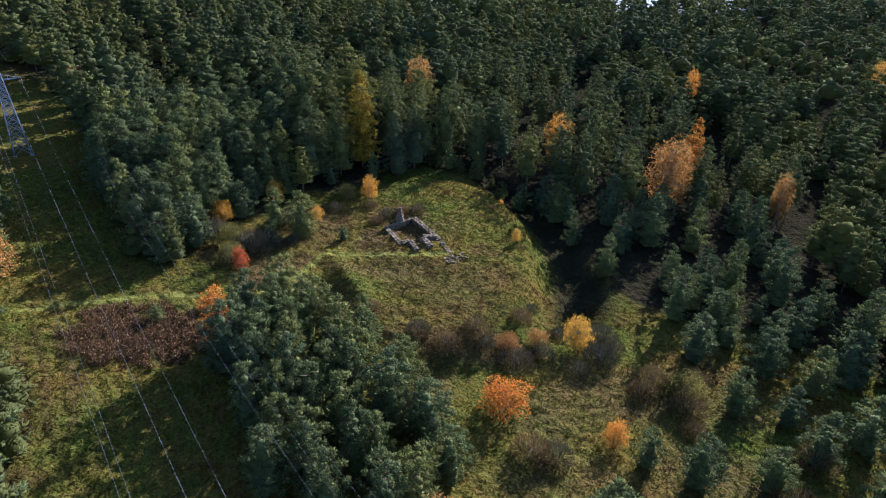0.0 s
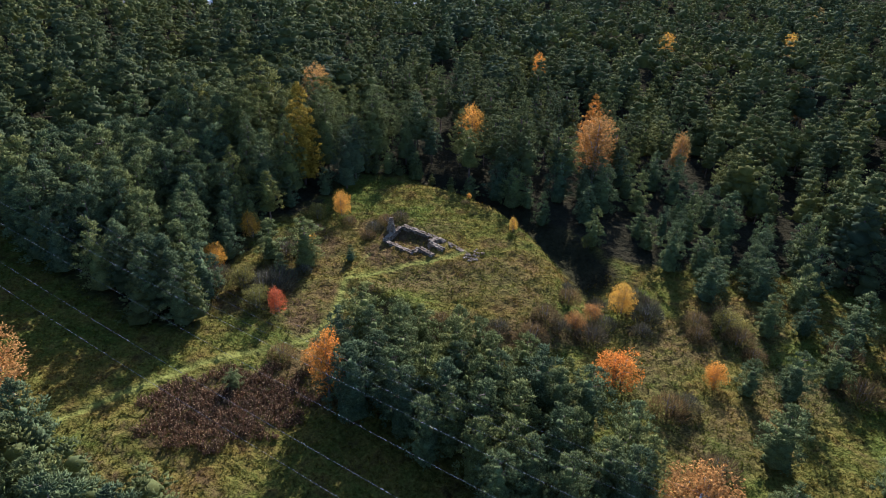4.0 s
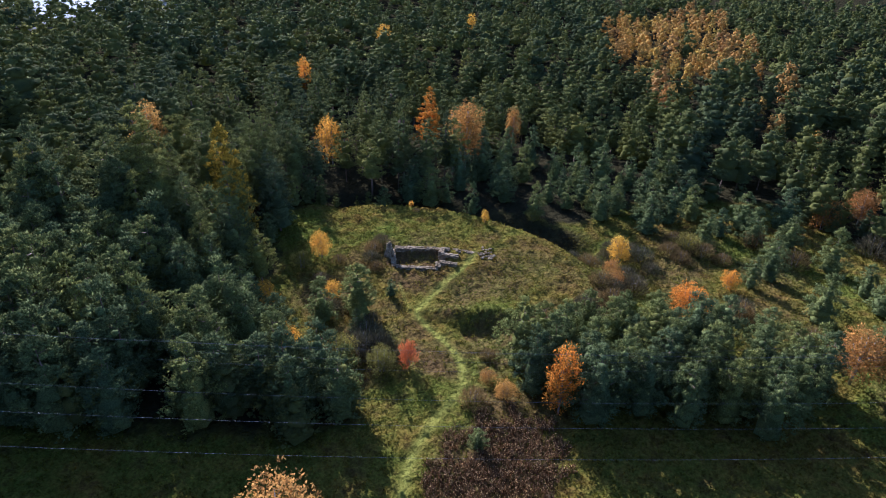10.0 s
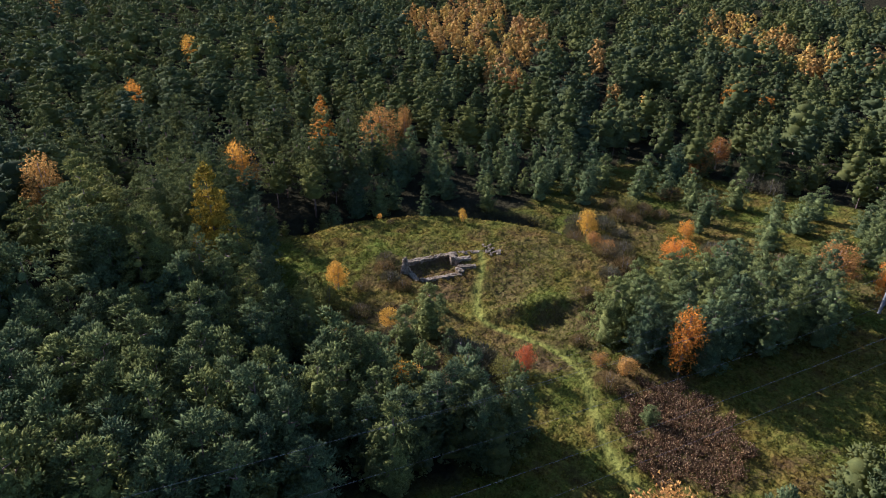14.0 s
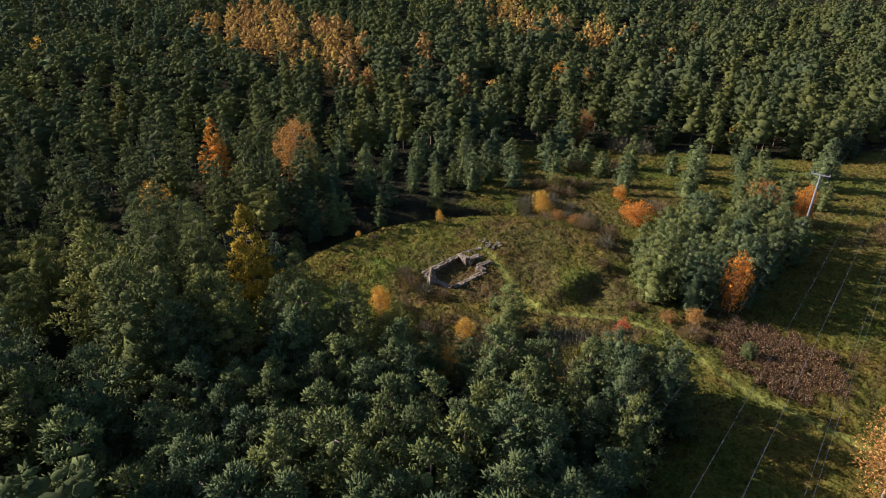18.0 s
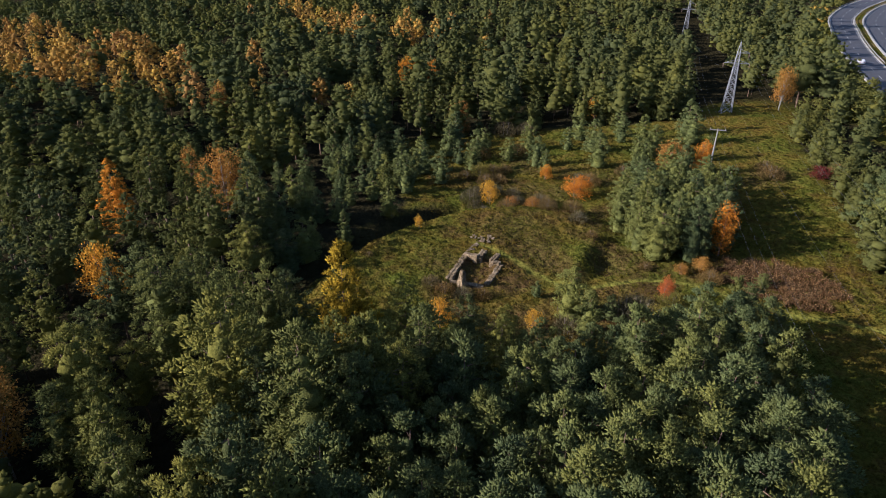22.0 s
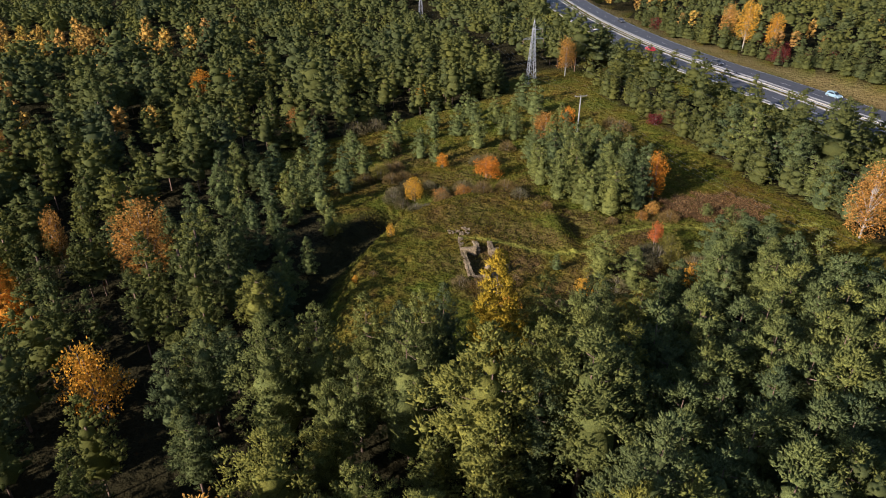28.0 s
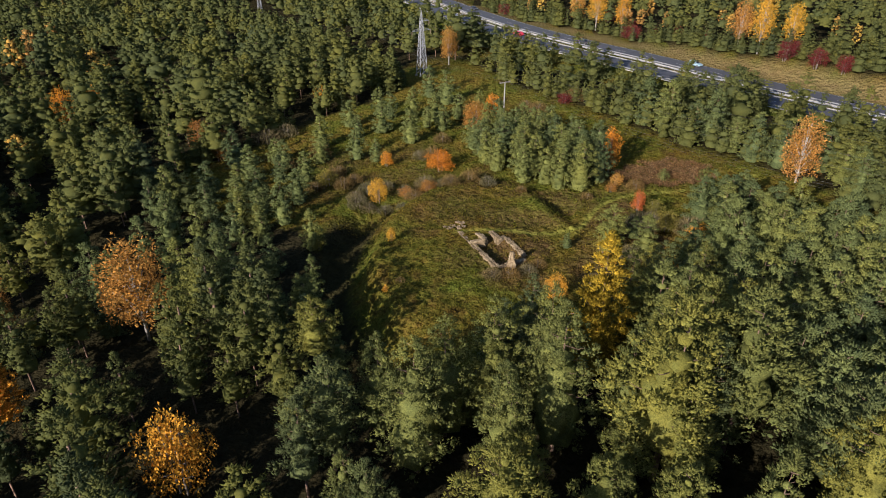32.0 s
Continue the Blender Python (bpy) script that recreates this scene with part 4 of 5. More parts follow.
def pylon(x, y, turn, label, h=19.5):
    ob = thing("lattice_pylon", label, "electricity pylon", "pylons of the power line")
    ob.matrix_basis = pose(x, y, height(x, y), 0, 0, turn)
    w0, w1 = 1.35, 0.32
    levels = [0, 2.2, 4.2, 6.0, 7.6, 9.0, 10.3, 11.5, 12.6, 13.7, 15.2, 16.8]

    def width(z):
        return w0 + (w1 - w0) * min(1, z / 16.8)
    corners = ((-1, -1), (1, -1), (1, 1), (-1, 1))
    for cx, cy in corners:
        pts = [(cx * width(z), cy * width(z), z - 0.4 * (z == 0)) for z in levels]
        part("leg", mesh_from("leg", *tube(pts, [0.085] * len(pts), 4), M_steel), None, ob)
    for k in range(4):
        (ax, ay), (bx, by) = corners[k], corners[(k + 1) % 4]
        tubes = []
        for za, zb in zip(levels[:-1], levels[1:]):
            wa, wb = width(za), width(zb)
            tubes.append(bar((ax * wa, ay * wa, za), (bx * wb, by * wb, zb), 0.045))
            tubes.append(bar((bx * wa, by * wa, za), (ax * wb, ay * wb, zb), 0.045))
            if za:
                tubes.append(bar((ax * wa, ay * wa, za), (bx * wa, by * wa, za), 0.04))
        part("bracing", mesh_from("bracing", *join_tubes(tubes), M_steel), None, ob)
    part("peak", mesh_from("peak", *join_tubes([bar((cx * w1, cy * w1, 16.8), (0, 0, h), 0.06) for cx, cy in corners]), M_steel), None, ob)
    hooks = []
    for z, reach, sides in ((13.6, 3.3, (-1, 1)), (16.4, 2.7, (-1,))):
        for s in sides:
            tip = (s * reach, 0, z)
            tubes = [bar((0.35 * s, cy * 0.4, z), tip, 0.05) for cy in (-1, 1)] + [bar((0.3 * s, 0, z + 0.95), tip, 0.05)]
            for f in (0.35, 0.7):
                tubes.append(bar((s * (0.35 + (reach - 0.35) * f), 0.4 * (1 - f), z), (s * (0.3 + (reach - 0.3) * f), 0, z + 0.95 * (1 - f)), 0.035))
                tubes.append(bar((s * (0.35 + (reach - 0.35) * f), 0.4 * (1 - f), z), (s * (0.35 + (reach - 0.35) * f), -0.4 * (1 - f), z), 0.035))
            arm = part("crossarm", mesh_from("crossarm", *join_tubes(tubes), M_steel), None, ob)
            part("insulator", mesh_from("insulator", *tube([(tip[0], 0, z), (tip[0], 0, z - 0.4), (tip[0], 0, z - 0.9), (tip[0], 0, z - 1.3)], [0.03, 0.09, 0.09, 0.03], 8), M_glassins), None, arm, "brown insulator string")
            hooks.append((tip[0], 0, z - 1.3))
    hooks.append((0, 0, h))
    for cx, cy in corners:
        part("footing", box_bm(0.7, 0.7, 0.8, (cx * w0, cy * w0, -0.3), 0.05), M_concrete, ob, "concrete footing")
    return ob, [ob.matrix_basis @ Vector(v) for v in hooks]


def wire(a, b, sag, label, r=0.018):
    pts = []
    for i in range(25):
        t = i / 24
        p = a.lerp(b, t)
        p.z -= sag * 4 * t * (1 - t)
        pts.append(p)
    me = mesh_from("power_wire", *tube(pts, [r] * 25, 4), M_wire, True)
    tagged(part("power_wire", me, None), label, "power wire", "wires of the power line")


line_turn = math.degrees(math.atan2(112.5 + 22.3, -77 - 20.4)) - 90
p1, hooks1 = pylon(20.4, -22.3, line_turn, "grey galvanised lattice pylon with three crossarms in the forest ride")
p2, hooks2 = pylon(-77.3, 112.6, line_turn, "grey galvanised lattice pylon standing at the edge of the wood")
for a, b, s in zip(hooks1, hooks2, (4.2, 4.2, 4.2, 3.4)):
    wire(a, b, s, "thin aluminium power wire hanging between the pylons", 0.009)
step = Vector((20.4 + 77.3, -22.3 - 112.6, 0))
p3, hooks3 = pylon(119, -157.5, line_turn, "distant grey lattice pylon in the forest ride")
for a, b in zip(hooks1, hooks3):
    wire(a, b, 4.2, "thin aluminium power wire leading on through the wood", 0.008)
for hooks, sign in ((hooks2, -1),):
    for h in hooks:
        q = h + step * sign
        q.z = h.z
        wire(h, q, 4.2, "thin aluminium power wire leading on through the wood", 0.008)


def pole():
    ob = thing("concrete_pole", "pale concrete T-shaped power pole among orange trees", "power pole")
    x, y = -5.2, 30.0
    z = height(x, y)
    top = 13.7 - z
    turn = math.degrees(math.atan2(-77 - 20.4, -(112.5 + 22.3))) * 0 + line_turn
    ob.matrix_basis = pose(x, y, z, 0, 0, turn)
    part("shaft", mesh_from("shaft", *tube([(0, 0, -0.5), (0, 0, top)], [0.21, 0.12], 8), M_concrete), None, ob)
    part("crossarm", box_bm(3.0, 0.16, 0.18, (0, 0, top - 0.1), 0.02), M_concrete, ob)
    ends = []
    for px in (-1.4, 0, 1.4):
        part("insulator", mesh_from("insulator", *tube([(px, 0, top), (px, 0, top + 0.12), (px, 0, top + 0.26)], [0.07, 0.09, 0.03], 8), M_glassins), None, ob, "brown pin insulator")
        ends.append(ob.matrix_basis @ Vector((px, 0, top + 0.26)))
    return ends


for e in pole():
    d = Vector((-77.3 - 20.4, 112.6 + 22.3, 0)).normalized()
    wire(e, e + d * 78 + Vector((0, 0, 2.5)), 1.9, "thin low wire leading from the concrete pole over the meadow", 0.007)
    wire(e, e - d * 70, 1.9, "thin low wire leading from the concrete pole through the wood", 0.008)

# ---- library of plants ----
def keep(key, crown, trunk, leaf, bark):
    v, q = crown[0], crown[1]
    LIBRARY[key] = (mesh_from("trunk", *trunk, bark, True), quads_mesh("crown", v, q, leaf))


KINDS = {"old": [], "young": [], "rim": [], "grove": []}
for kind, h, bark_r, leaf, shapes in (
        ("old", 14, 0.16, M_pine, ((3.2, 0.30, 0.7, 3000), (3.5, 0.36, 0.95, 3000), (2.9, 0.26, 0.5, 2800), (3.3, 0.26, 0.7, 3000), (3.7, 0.40, 1.0, 3000), (3.0, 0.32, 0.45, 2800))),
        ("young", 9, 0.11, M_young, ((2.6, 0.05, 0.5, 2100), (2.9, 0.05, 0.7, 2200), (2.4, 0.06, 0.35, 1900), (2.7, 0.05, 0.85, 2100), (2.8, 0.05, 0.6, 2100))),
        ("rim", 17, 0.22, M_pine, ((4.8, 0.12, 0.5, 4600), (4.4, 0.10, 0.65, 4400), (5.0, 0.15, 0.8, 4600))),
        ("grove", 10, 0.14, M_young, ((3.1, 0.04, 0.9, 3000), (3.4, 0.05, 1.0, 3000), (2.9, 0.04, 1.0, 2800)))):
    for k, (spread, base, form, shoots) in enumerate(shapes):
        seed = 20 + 17 * k + 3 * h
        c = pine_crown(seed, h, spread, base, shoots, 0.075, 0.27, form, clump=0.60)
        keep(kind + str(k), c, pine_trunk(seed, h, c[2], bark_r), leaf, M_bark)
        KINDS[kind].append((kind + str(k), h))
for key, leaf in (("orange", M_orange), ("gold", M_gold), ("russet", M_russet), ("red", M_red), ("tan", M_tan), ("crimson", M_crimson), ("olive", M_olive)):
    c = round_crown(70 + len(key), 4, 2.0, 0.1, 560, 6, 0.17, 0.105, 12)
    keep(key + "_bush", c, limbs(4, 0.12, c[2], 0.07, 3), leaf, M_greybark)
    fine = key in ("russet", "tan")
    c = round_crown(90 + len(key), 12, 2.6, 0.22, 1300 if fine else 1000, 5, 0.25, 0.14, 22)
    keep(key + "_tree", c, limbs(12, 0.28, c[2], 0.13), leaf, M_birchbark if key in ("gold", "russet", "tan") else M_greybark)
c = round_crown(118, 12, 2.6, 0.06, 1300, 5, 0.25, 0.14, 24)
keep("low_tan_tree", c, limbs(12, 0.12, c[2], 0.13), M_tan, M_birchbark)
c = round_crown(130, 8.5, 1.7, 0.1, 640, 5, 0.2, 0.12, 16)
keep("orange_column", c, limbs(8.5, 0.12, c[2], 0.1), M_orange, M_greybark)


for key, leaf in (("larch", M_larch), ("orange_larch", M_larch_orange)):
    c = pine_crown(140 + len(key), 19, 4.3, 0.10, 6500, 0.095, 0.36, 0.4, 0.85, 0.64, 6, solid=0.52)
    keep(key, c, pine_trunk(140, 19, c[2], 0.2), leaf, M_bark)


def twig_bush(seed, h, r, n, width):
    rng = np.random.default_rng(seed)
    a, u = rng.uniform(0, 6.28, n), rng.uniform(0, 1, n)
    rad = r * np.sqrt(rng.uniform(0, 1, n))
    z = h * 0.75 * u * np.sqrt(np.maximum(0.05, 1 - (rad / r) ** 2))
    at = np.stack([np.cos(a) * rad, np.sin(a) * rad, z], 1)
    way = np.stack([np.cos(a) * rad / r * 0.7, np.sin(a) * rad / r * 0.7, 0.9 + 0 * a], 1) + rng.normal(0, 0.35, (n, 3))
    v, q = kites(at, way, h * 0.32 * rng.uniform(0.6, 1.3, n), width, rng)
    ends = [np.array((math.cos(i * 2.4) * r * 0.5, math.sin(i * 2.4) * r * 0.5, h * 0.6)) for i in range(7)]
    return v, q, ends


for key, leaf in (("bare_bush", M_twigs), ("brown_bush", M_browntwigs)):
    c = twig_bush(160, 2.6, 1.9, 900, 0.06)
    keep(key, c, limbs(2.4, 0.1, c[2], 0.05, 3), leaf, M_greybark)

# ---- single trees and bushes of the clearing ----
for key, x, y, h, w, name, label, cat in (
        ("gold_bush", 19.0, 69.0, 4.9, 4.4, "maple", "small golden-yellow tree on the slope of the mound", "tree"),
        ("orange_bush", 8.1, 55.3, 4.2, 7.0, "maple", "broad orange bush glowing in the meadow grass", "bush"),
        ("orange_bush", 20.1, 51.4, 3.2, 3.4, "maple", "small bright orange bush in the meadow", "bush"),
        ("orange_column", -25.8, 61.6, 9.3, 4.0, "maple", "slender orange tree at the edge of the pine grove", "tree"),
        ("red_bush", -28.2, 79.6, 3.8, 2.8, "maple", "red-orange bush beside the grass path", "bush"),
        ("gold_bush", -12.4, 106.8, 4.4, 3.6, "maple", "golden-yellow tree at the foot of the mound", "tree"),
        ("olive_bush", 31.0, 60.6, 3.4, 5.6, "willow_bush", "round olive-yellow bush in the open meadow", "bush"),
        ("gold_bush", 12.9, 91.4, 2.5, 1.7, "sapling", "tiny yellow sapling on the rim of the mound", "sapling"),
        ("russet_tree", 1.3, 34.3, 7.6, 7.2, "maple", "russet-orange broad tree beside the concrete pole", "tree"),
        ("orange_bush", -2.4, 28.3, 7.2, 4.4, "maple", "bright orange tree beside the concrete pole", "tree"),
        ("gold_bush", 27.2, 138.6, 10.5, 8.0, "oak", "yellow-orange oak low among the pines", "tree"),
        ("russet_tree", 44.0, 113.1, 15.5, 9.2, "birch", "russet birch among green pines", "tree"),
        ("tan_tree", -5.0, 155.6, 15.5, 7.0, "birch", "orange-brown birch rising out of the pine wood", "tree"),
        ("red_bush", -80.4, 141.5, 8.0, 5.2, "maple", "vivid orange-red tree at the edge of the wood", "tree"),
        ("low_tan_tree", -57.4, 70.4, 12.0, 6.6, "birch", "golden-brown birch beside the power line meadow", "tree"),
        ("orange_bush", -34.5, 92.6, 4.0, 4.0, "maple", "orange-yellow bush among young pines", "bush"),
        ("gold_bush", -28.3, 102.0, 4.2, 3.6, "maple", "sparse golden bush in the shade of pines", "bush"),
        ("olive_bush", -31.5, 86.8, 3.4, 5.0, "willow_bush", "olive bush near the grass path", "bush"),
        ("olive_bush", -30.5, 81.6, 3.0, 4.4, "willow_bush", "olive-brown bush behind the red-orange bush", "bush"),
        ("gold_bush", -20.5, 97.5, 2.6, 3.0, "shrub", "sparse yellow shrub among small pines", "bush"),
        ("olive_bush", -16.5, 107, 3.0, 3.6, "willow_bush", "olive bush below the rim pines", "bush"),
        ("olive_bush", -20.5, 92.5, 2.6, 3.4, "willow_bush", "yellowing bush at the foot of the ruin mound", "bush"),
        ("russet_bush", 9.4, 66.6, 2.4, 4.0, "shrub", "reddish-brown shrub on the slope of the mound", "bush"),
        ("russet_bush", 13.6, 68.4, 2.4, 3.6, "shrub", "reddish-brown shrub on the slope of the mound", "bush"),
        ("olive_bush", 26.2, 87.9, 2.4, 3.2, "shrub", "sparse yellow bush in the shaded ditch", "bush"),
        ("gold_bush", 11.5, 106.0, 1.2, 1.1, "shrub", "small yellow shrub on the shaded slope", "bush"),
        ("gold_bush", -43, 39.5, 2.0, 3.0, "shrub", "yellow shrub at the edge of the meadow", "bush"),
        ("tan_bush", -26.4, 67.6, 2.3, 3.2, "shrub", "golden-brown shrub between the path and the pine grove", "bush"),
        ("russet_bush", -25.0, 70.6, 1.7, 2.6, "shrub", "low russet shrub between the path and the pine grove", "bush"),
        ("crimson_bush", -21, 15.5, 2.6, 5.0, "shrub", "dark red shrub at the edge of the forest ride", "bush")):
    hh, ww = (12, 5.4) if key.endswith("_tree") else ((8.5, 3.6) if key == "orange_column" else (4, 4.6))
    plant(key, name, label, cat, x, y, (x * 37 + y * 11) % 360, w / ww, tall=(h / hh) / (w / ww))
plant("larch", "larch", "tall yellow larch among the pines below the ruin", "larch", -15.4, 122.7, 20, 0.98, tall=1.06)
plant("orange_larch", "larch", "slender orange larch rising out of the pine wood", "larch", 54.5, 129.6, 70, 0.84)
for x, y, s, key, label in ((21.5, 66.0, 1.1, "bare_bush", "grey leafless shrub on the slope"), (23.5, 68.5, 0.9, "bare_bush", "grey leafless shrub on the slope"), (27.3, 62.4, 1.0, "brown_bush", "brown leafless shrub in the meadow"),
                            (25.5, 60, 0.8, "brown_bush", "brown leafless shrub in the meadow"), (1.4, 64.5, 1.0, "brown_bush", "brown shrub at the mound's foot"), (-34.8, 88.4, 1.3, "bare_bush", "grey leafless shrub by young pines"),
                            (-26.6, 87.0, 1.2, "bare_bush", "dark leafless shrub in the hollow"), (-27.5, 84.8, 1.1, "bare_bush", "dark leafless shrub in the hollow"), (9.7, 103.7, 0.35, "brown_bush", "brown shrub on the shaded slope"),
                            (42.5, 50.3, 1.2, "brown_bush", "brown leafless shrub in the meadow"), (10.4, 48.5, 1.1, "brown_bush", "brown leafless shrub in the meadow"), (-8.8, 99.8, 0.7, "bare_bush", "bare shrub behind the ruin's end wall"),
                            (-6.2, 101.2, 0.75, "brown_bush", "brown shrub behind the ruin's end wall"), (-10.5, 97.5, 0.6, "brown_bush", "brown shrub beside the ruin"), (-3.6, 101.6, 0.7, "bare_bush", "bare shrub behind the ruin's end wall"),
                            (5.0, 67.5, 0.9, "brown_bush", "brown shrub at the mound's foot"), (17.0, 72.0, 0.8, "bare_bush", "grey leafless shrub on the slope"), (20.5, 71.5, 0.8, "bare_bush", "grey leafless shrub on the slope"),
                            (-18, 102, 0.7, "bare_bush", "grey leafless shrub below the ruin"), (-24.5, 95.5, 1.0, "bare_bush", "grey leafless shrub among small pines"),
                            (-22.8, 89, 0.6, "bare_bush", "grey leafless shrub beside the path"), (-29, 85.6, 1.2, "bare_bush", "dark leafless shrub in the hollow"), (-12, 103.5, 0.6, "brown_bush", "brown shrub behind the ruin"),
                            (54, 31, 1.7, "bare_bush", "large grey leafless shrub at the wood's edge"), (50, 27, 1.4, "bare_bush", "grey leafless shrub at the wood's edge"), (30, 54, 0.8, "brown_bush", "brown leafless shrub in the meadow"),
                            (-24, 13, 1.4, "brown_bush", "brown shrub at the edge of the ride"), (-8.5, 71.2, 0.5, "brown_bush", "low brown shrub before the pine grove"), (-20.5, 73, 0.5, "brown_bush", "low brown shrub before the pine grove"),
                            (-14, 21, 1.2, "brown_bush", "brown leafless shrub at the edge of the ride"), (-11, 18, 1.0, "brown_bush", "brown leafless shrub at the edge of the ride"), (-29.5, 70, 0.8, "brown_bush", "brown shrub beside the dried stalks"), (9, 39, 1.0, "brown_bush", "brown leafless shrub in the meadow"),
                            (11.5, 71.8, 0.9, "brown_bush", "reddish-brown shrub on the slope of the mound"), (14.0, 66.2, 0.8, "bare_bush", "dark leafless shrub at the mound's foot"), (10.2, 63.8, 1.1, "bare_bush", "dark leafless shrub at the mound's foot"), (6.4, 65.8, 0.7, "bare_bush", "dark leafless shrub at the mound's foot"),
                            (-2.2, 67.2, 0.8, "bare_bush", "dark leafless shrub at the mound's foot"), (13.4, 75, 0.6, "bare_bush", "grey leafless shrub on the slope of the mound"), (22.6, 70.8, 1.1, "bare_bush", "grey leafless shrub beside the golden tree"), (18.2, 63.2, 0.7, "bare_bush", "dark leafless shrub at the mound's foot"),
                            (30.5, 57.5, 1.1, "brown_bush", "brown leafless shrub beside the olive bush"), (33, 63.2, 0.9, "brown_bush", "brown leafless shrub in the meadow"), (13, 48.5, 0.9, "bare_bush", "grey leafless shrub in the meadow"), (37, 43.5, 1.3, "brown_bush", "brown leafless shrub in the meadow")):
    plant(key, "shrub", label, "shrub", x, y, (x * 53) % 360, s)

# pines that stand singly, and the grove
rng = np.random.default_rng(8)
TAKEN = []


def pine_at(x, y, h, kind, label, wide=1.0, group=""):
    key, full = KINDS[kind][int(rng.integers(len(KINDS[kind])))]
    s = h / full
    plant(key, "pine_tree", label, "pine", x, y, rng.uniform(0, 360), s * wide, group, 1 / wide)
    TAKEN.append((x, y))


for x, y, h in ((35, 68.5, 7.5), (44, 66.5, 7.5), (40.5, 76.5, 6.5), (16.5, 38.5, 8), (42.5, 57, 6), (39, 81, 6), (46.5, 71, 7.5), (51.5, 74, 8), (49, 63.5, 7.5), (24.5, 30.5, 8), (54.5, 66, 8.5), (41, 72, 5.5),
                (-26.6, 94.2, 6.8), (-21.9, 92, 8.0), (-26, 88.8, 4), (-32.5, 96, 6.5), (-15.2, 91.4, 2.6), (16.5, 116, 5.5), (20.8, 112.5, 7.5), (22.5, 108.5, 8), (24.5, 113.5, 8),
                (12, 24, 7.5), (34, 24, 7), (47, 45, 6), (10, 12, 9), (15, 6, 9), (36, 47, 6), (50, 54, 8), (38, 38, 8.5), (56, 47, 9), (43, 51, 7.5)):
    pine_at(x, y, h, "young", "young bushy pine standing free in the meadow", 1.25)
pine_at(-35.2, 66.4, 2.4, "grove", "small dark green pine bush among dried stalks", 1.5)
for x, y, h in ((36.3, 58.2, 7.2), (27.6, 46.4, 7.4), (22.9, 48.6, 5.6), (1.5, 44.5, 7.5), (-4.5, 40.5, 8), (-9.5, 39.5, 8.6), (18, 20, 8), (9.5, 31.5, 6.5), (6, 24, 7), (13.5, 28.5, 5.5), (1, 20, 6), (24, 20, 7), (30, 33, 6), (27.5, 16, 7.5)):
    pine_at(x, y, h, "grove", "broad rounded dark pine standing in the meadow", 1.0)
for x, y, h in ((-19.2, 117.6, 15), (-25.2, 119.6, 15), (-9.5, 128.5, 17.5), (-3.7, 129.4, 17), (3.5, 136.3, 17), (-10.2, 133.5, 18.5), (-21.8, 127.5, 16), (-16.9, 133.5, 16), (-8.2, 119.5, 13), (1, 131.5, 16), (-24, 112.5, 12.5), (-29, 112, 12), (-23.3, 136, 16.5), (-5, 124.5, 13), (8, 131, 14), (-29, 125, 15)):
    pine_at(x, y, h, "rim", "tall dense dark pine with boughs down to the ground", rng.uniform(0.8, 1.0), "rim pines")
for x, y, h in ((18, 120, 12), (12, 136, 15), (-24.5, 107, 9)):
    pine_at(x, y, h, "old", "tall dense Scots pine on the rim of the clearing", 1.2, "rim pines")
GROVE = [(-8, 67), (-19, 70.5), (-25.5, 67), (-26, 58), (-22, 48.5), (-15, 41), (-9, 37.5), (-1.5, 36), (2.5, 42), (1, 50), (-2, 58)]
gx, gy = np.meshgrid(np.arange(-28, 6, 3.9), np.arange(30, 74, 3.9))
p = np.stack([gx.ravel(), gy.ravel()], 1) + rng.uniform(-1.1, 1.1, (gx.size, 2))
p = p[inside(p, GROVE)]
p = p[(np.hypot(p[:, None, 0] - np.array(TAKEN)[None, :, 0], p[:, None, 1] - np.array(TAKEN)[None, :, 1]) > 2.6).all(1)]
for x, y in p:
    pine_at(x, y, rng.uniform(7.6, 9.8), "grove", "dense dark green pine of the grove beside the mound", rng.uniform(0.85, 1.1), "pine grove")

# ---- the wood ----
frng = np.random.default_rng(21)


def stands(p):
    """Patches of the wood, 0 to 1: younger and older stands of some thirty metres across."""
    x, y = p[:, 0], p[:, 1]
    v = np.sin(x / 13.0 + 1.7 * np.sin(y / 21.0 + 0.4)) * np.cos(y / 15.0 + 1.3 * np.sin(x / 19.0 + 2.0)) + 0.5 * np.sin(x / 6.1 + y / 7.3)
    return np.clip(0.5 + 0.36 * v, 0, 1)


def wood_height(p):
    x, y = p[:, 0], p[:, 1]
    h = np.full(len(p), 12.8)
    west = (x < -22) & (y > 60) & (y < 132)
    h = np.where(west, np.clip(8.6 + 0.12 * (y - 84), 8.2, 11.5), h)
    h = np.where((x < 5) & (y < 62), 10.0, h)
    h = np.where(((x + 10) / 19) ** 2 + ((y - 131) / 13) ** 2 < 1, 16.0, h)
    h = np.where((x > -12) & (x < 14) & (y < 128) & (y > 100), 7.0, h)
    east = (x > 18) & (x < 62) & (y > 70) & (y < 110)
    h = np.where(east, 8.4, h)
    h = np.where((x > 36) & (x < 75) & (y > 110) & (y < 140), 11.8, h)
    h = np.where(west | east, h, h * (0.80 + 0.44 * stands(p)))
    belt = seg_distance(p, ROADMID)
    h = np.where((belt < 30) & (x < 5), np.minimum(h, np.minimum(10, 5 + 0.5 * np.maximum(0, belt - 13))), h)
    rim = (x < 14) & (x > -34) & (y > 94)
    h = np.where(rim, np.minimum(h, 4.5 + 0.75 * seg_distance(p, OPEN)), h)
    return h * np.clip(frng.normal(0.97, np.where(west, 0.09, 0.15)), 0.6, 1.3)


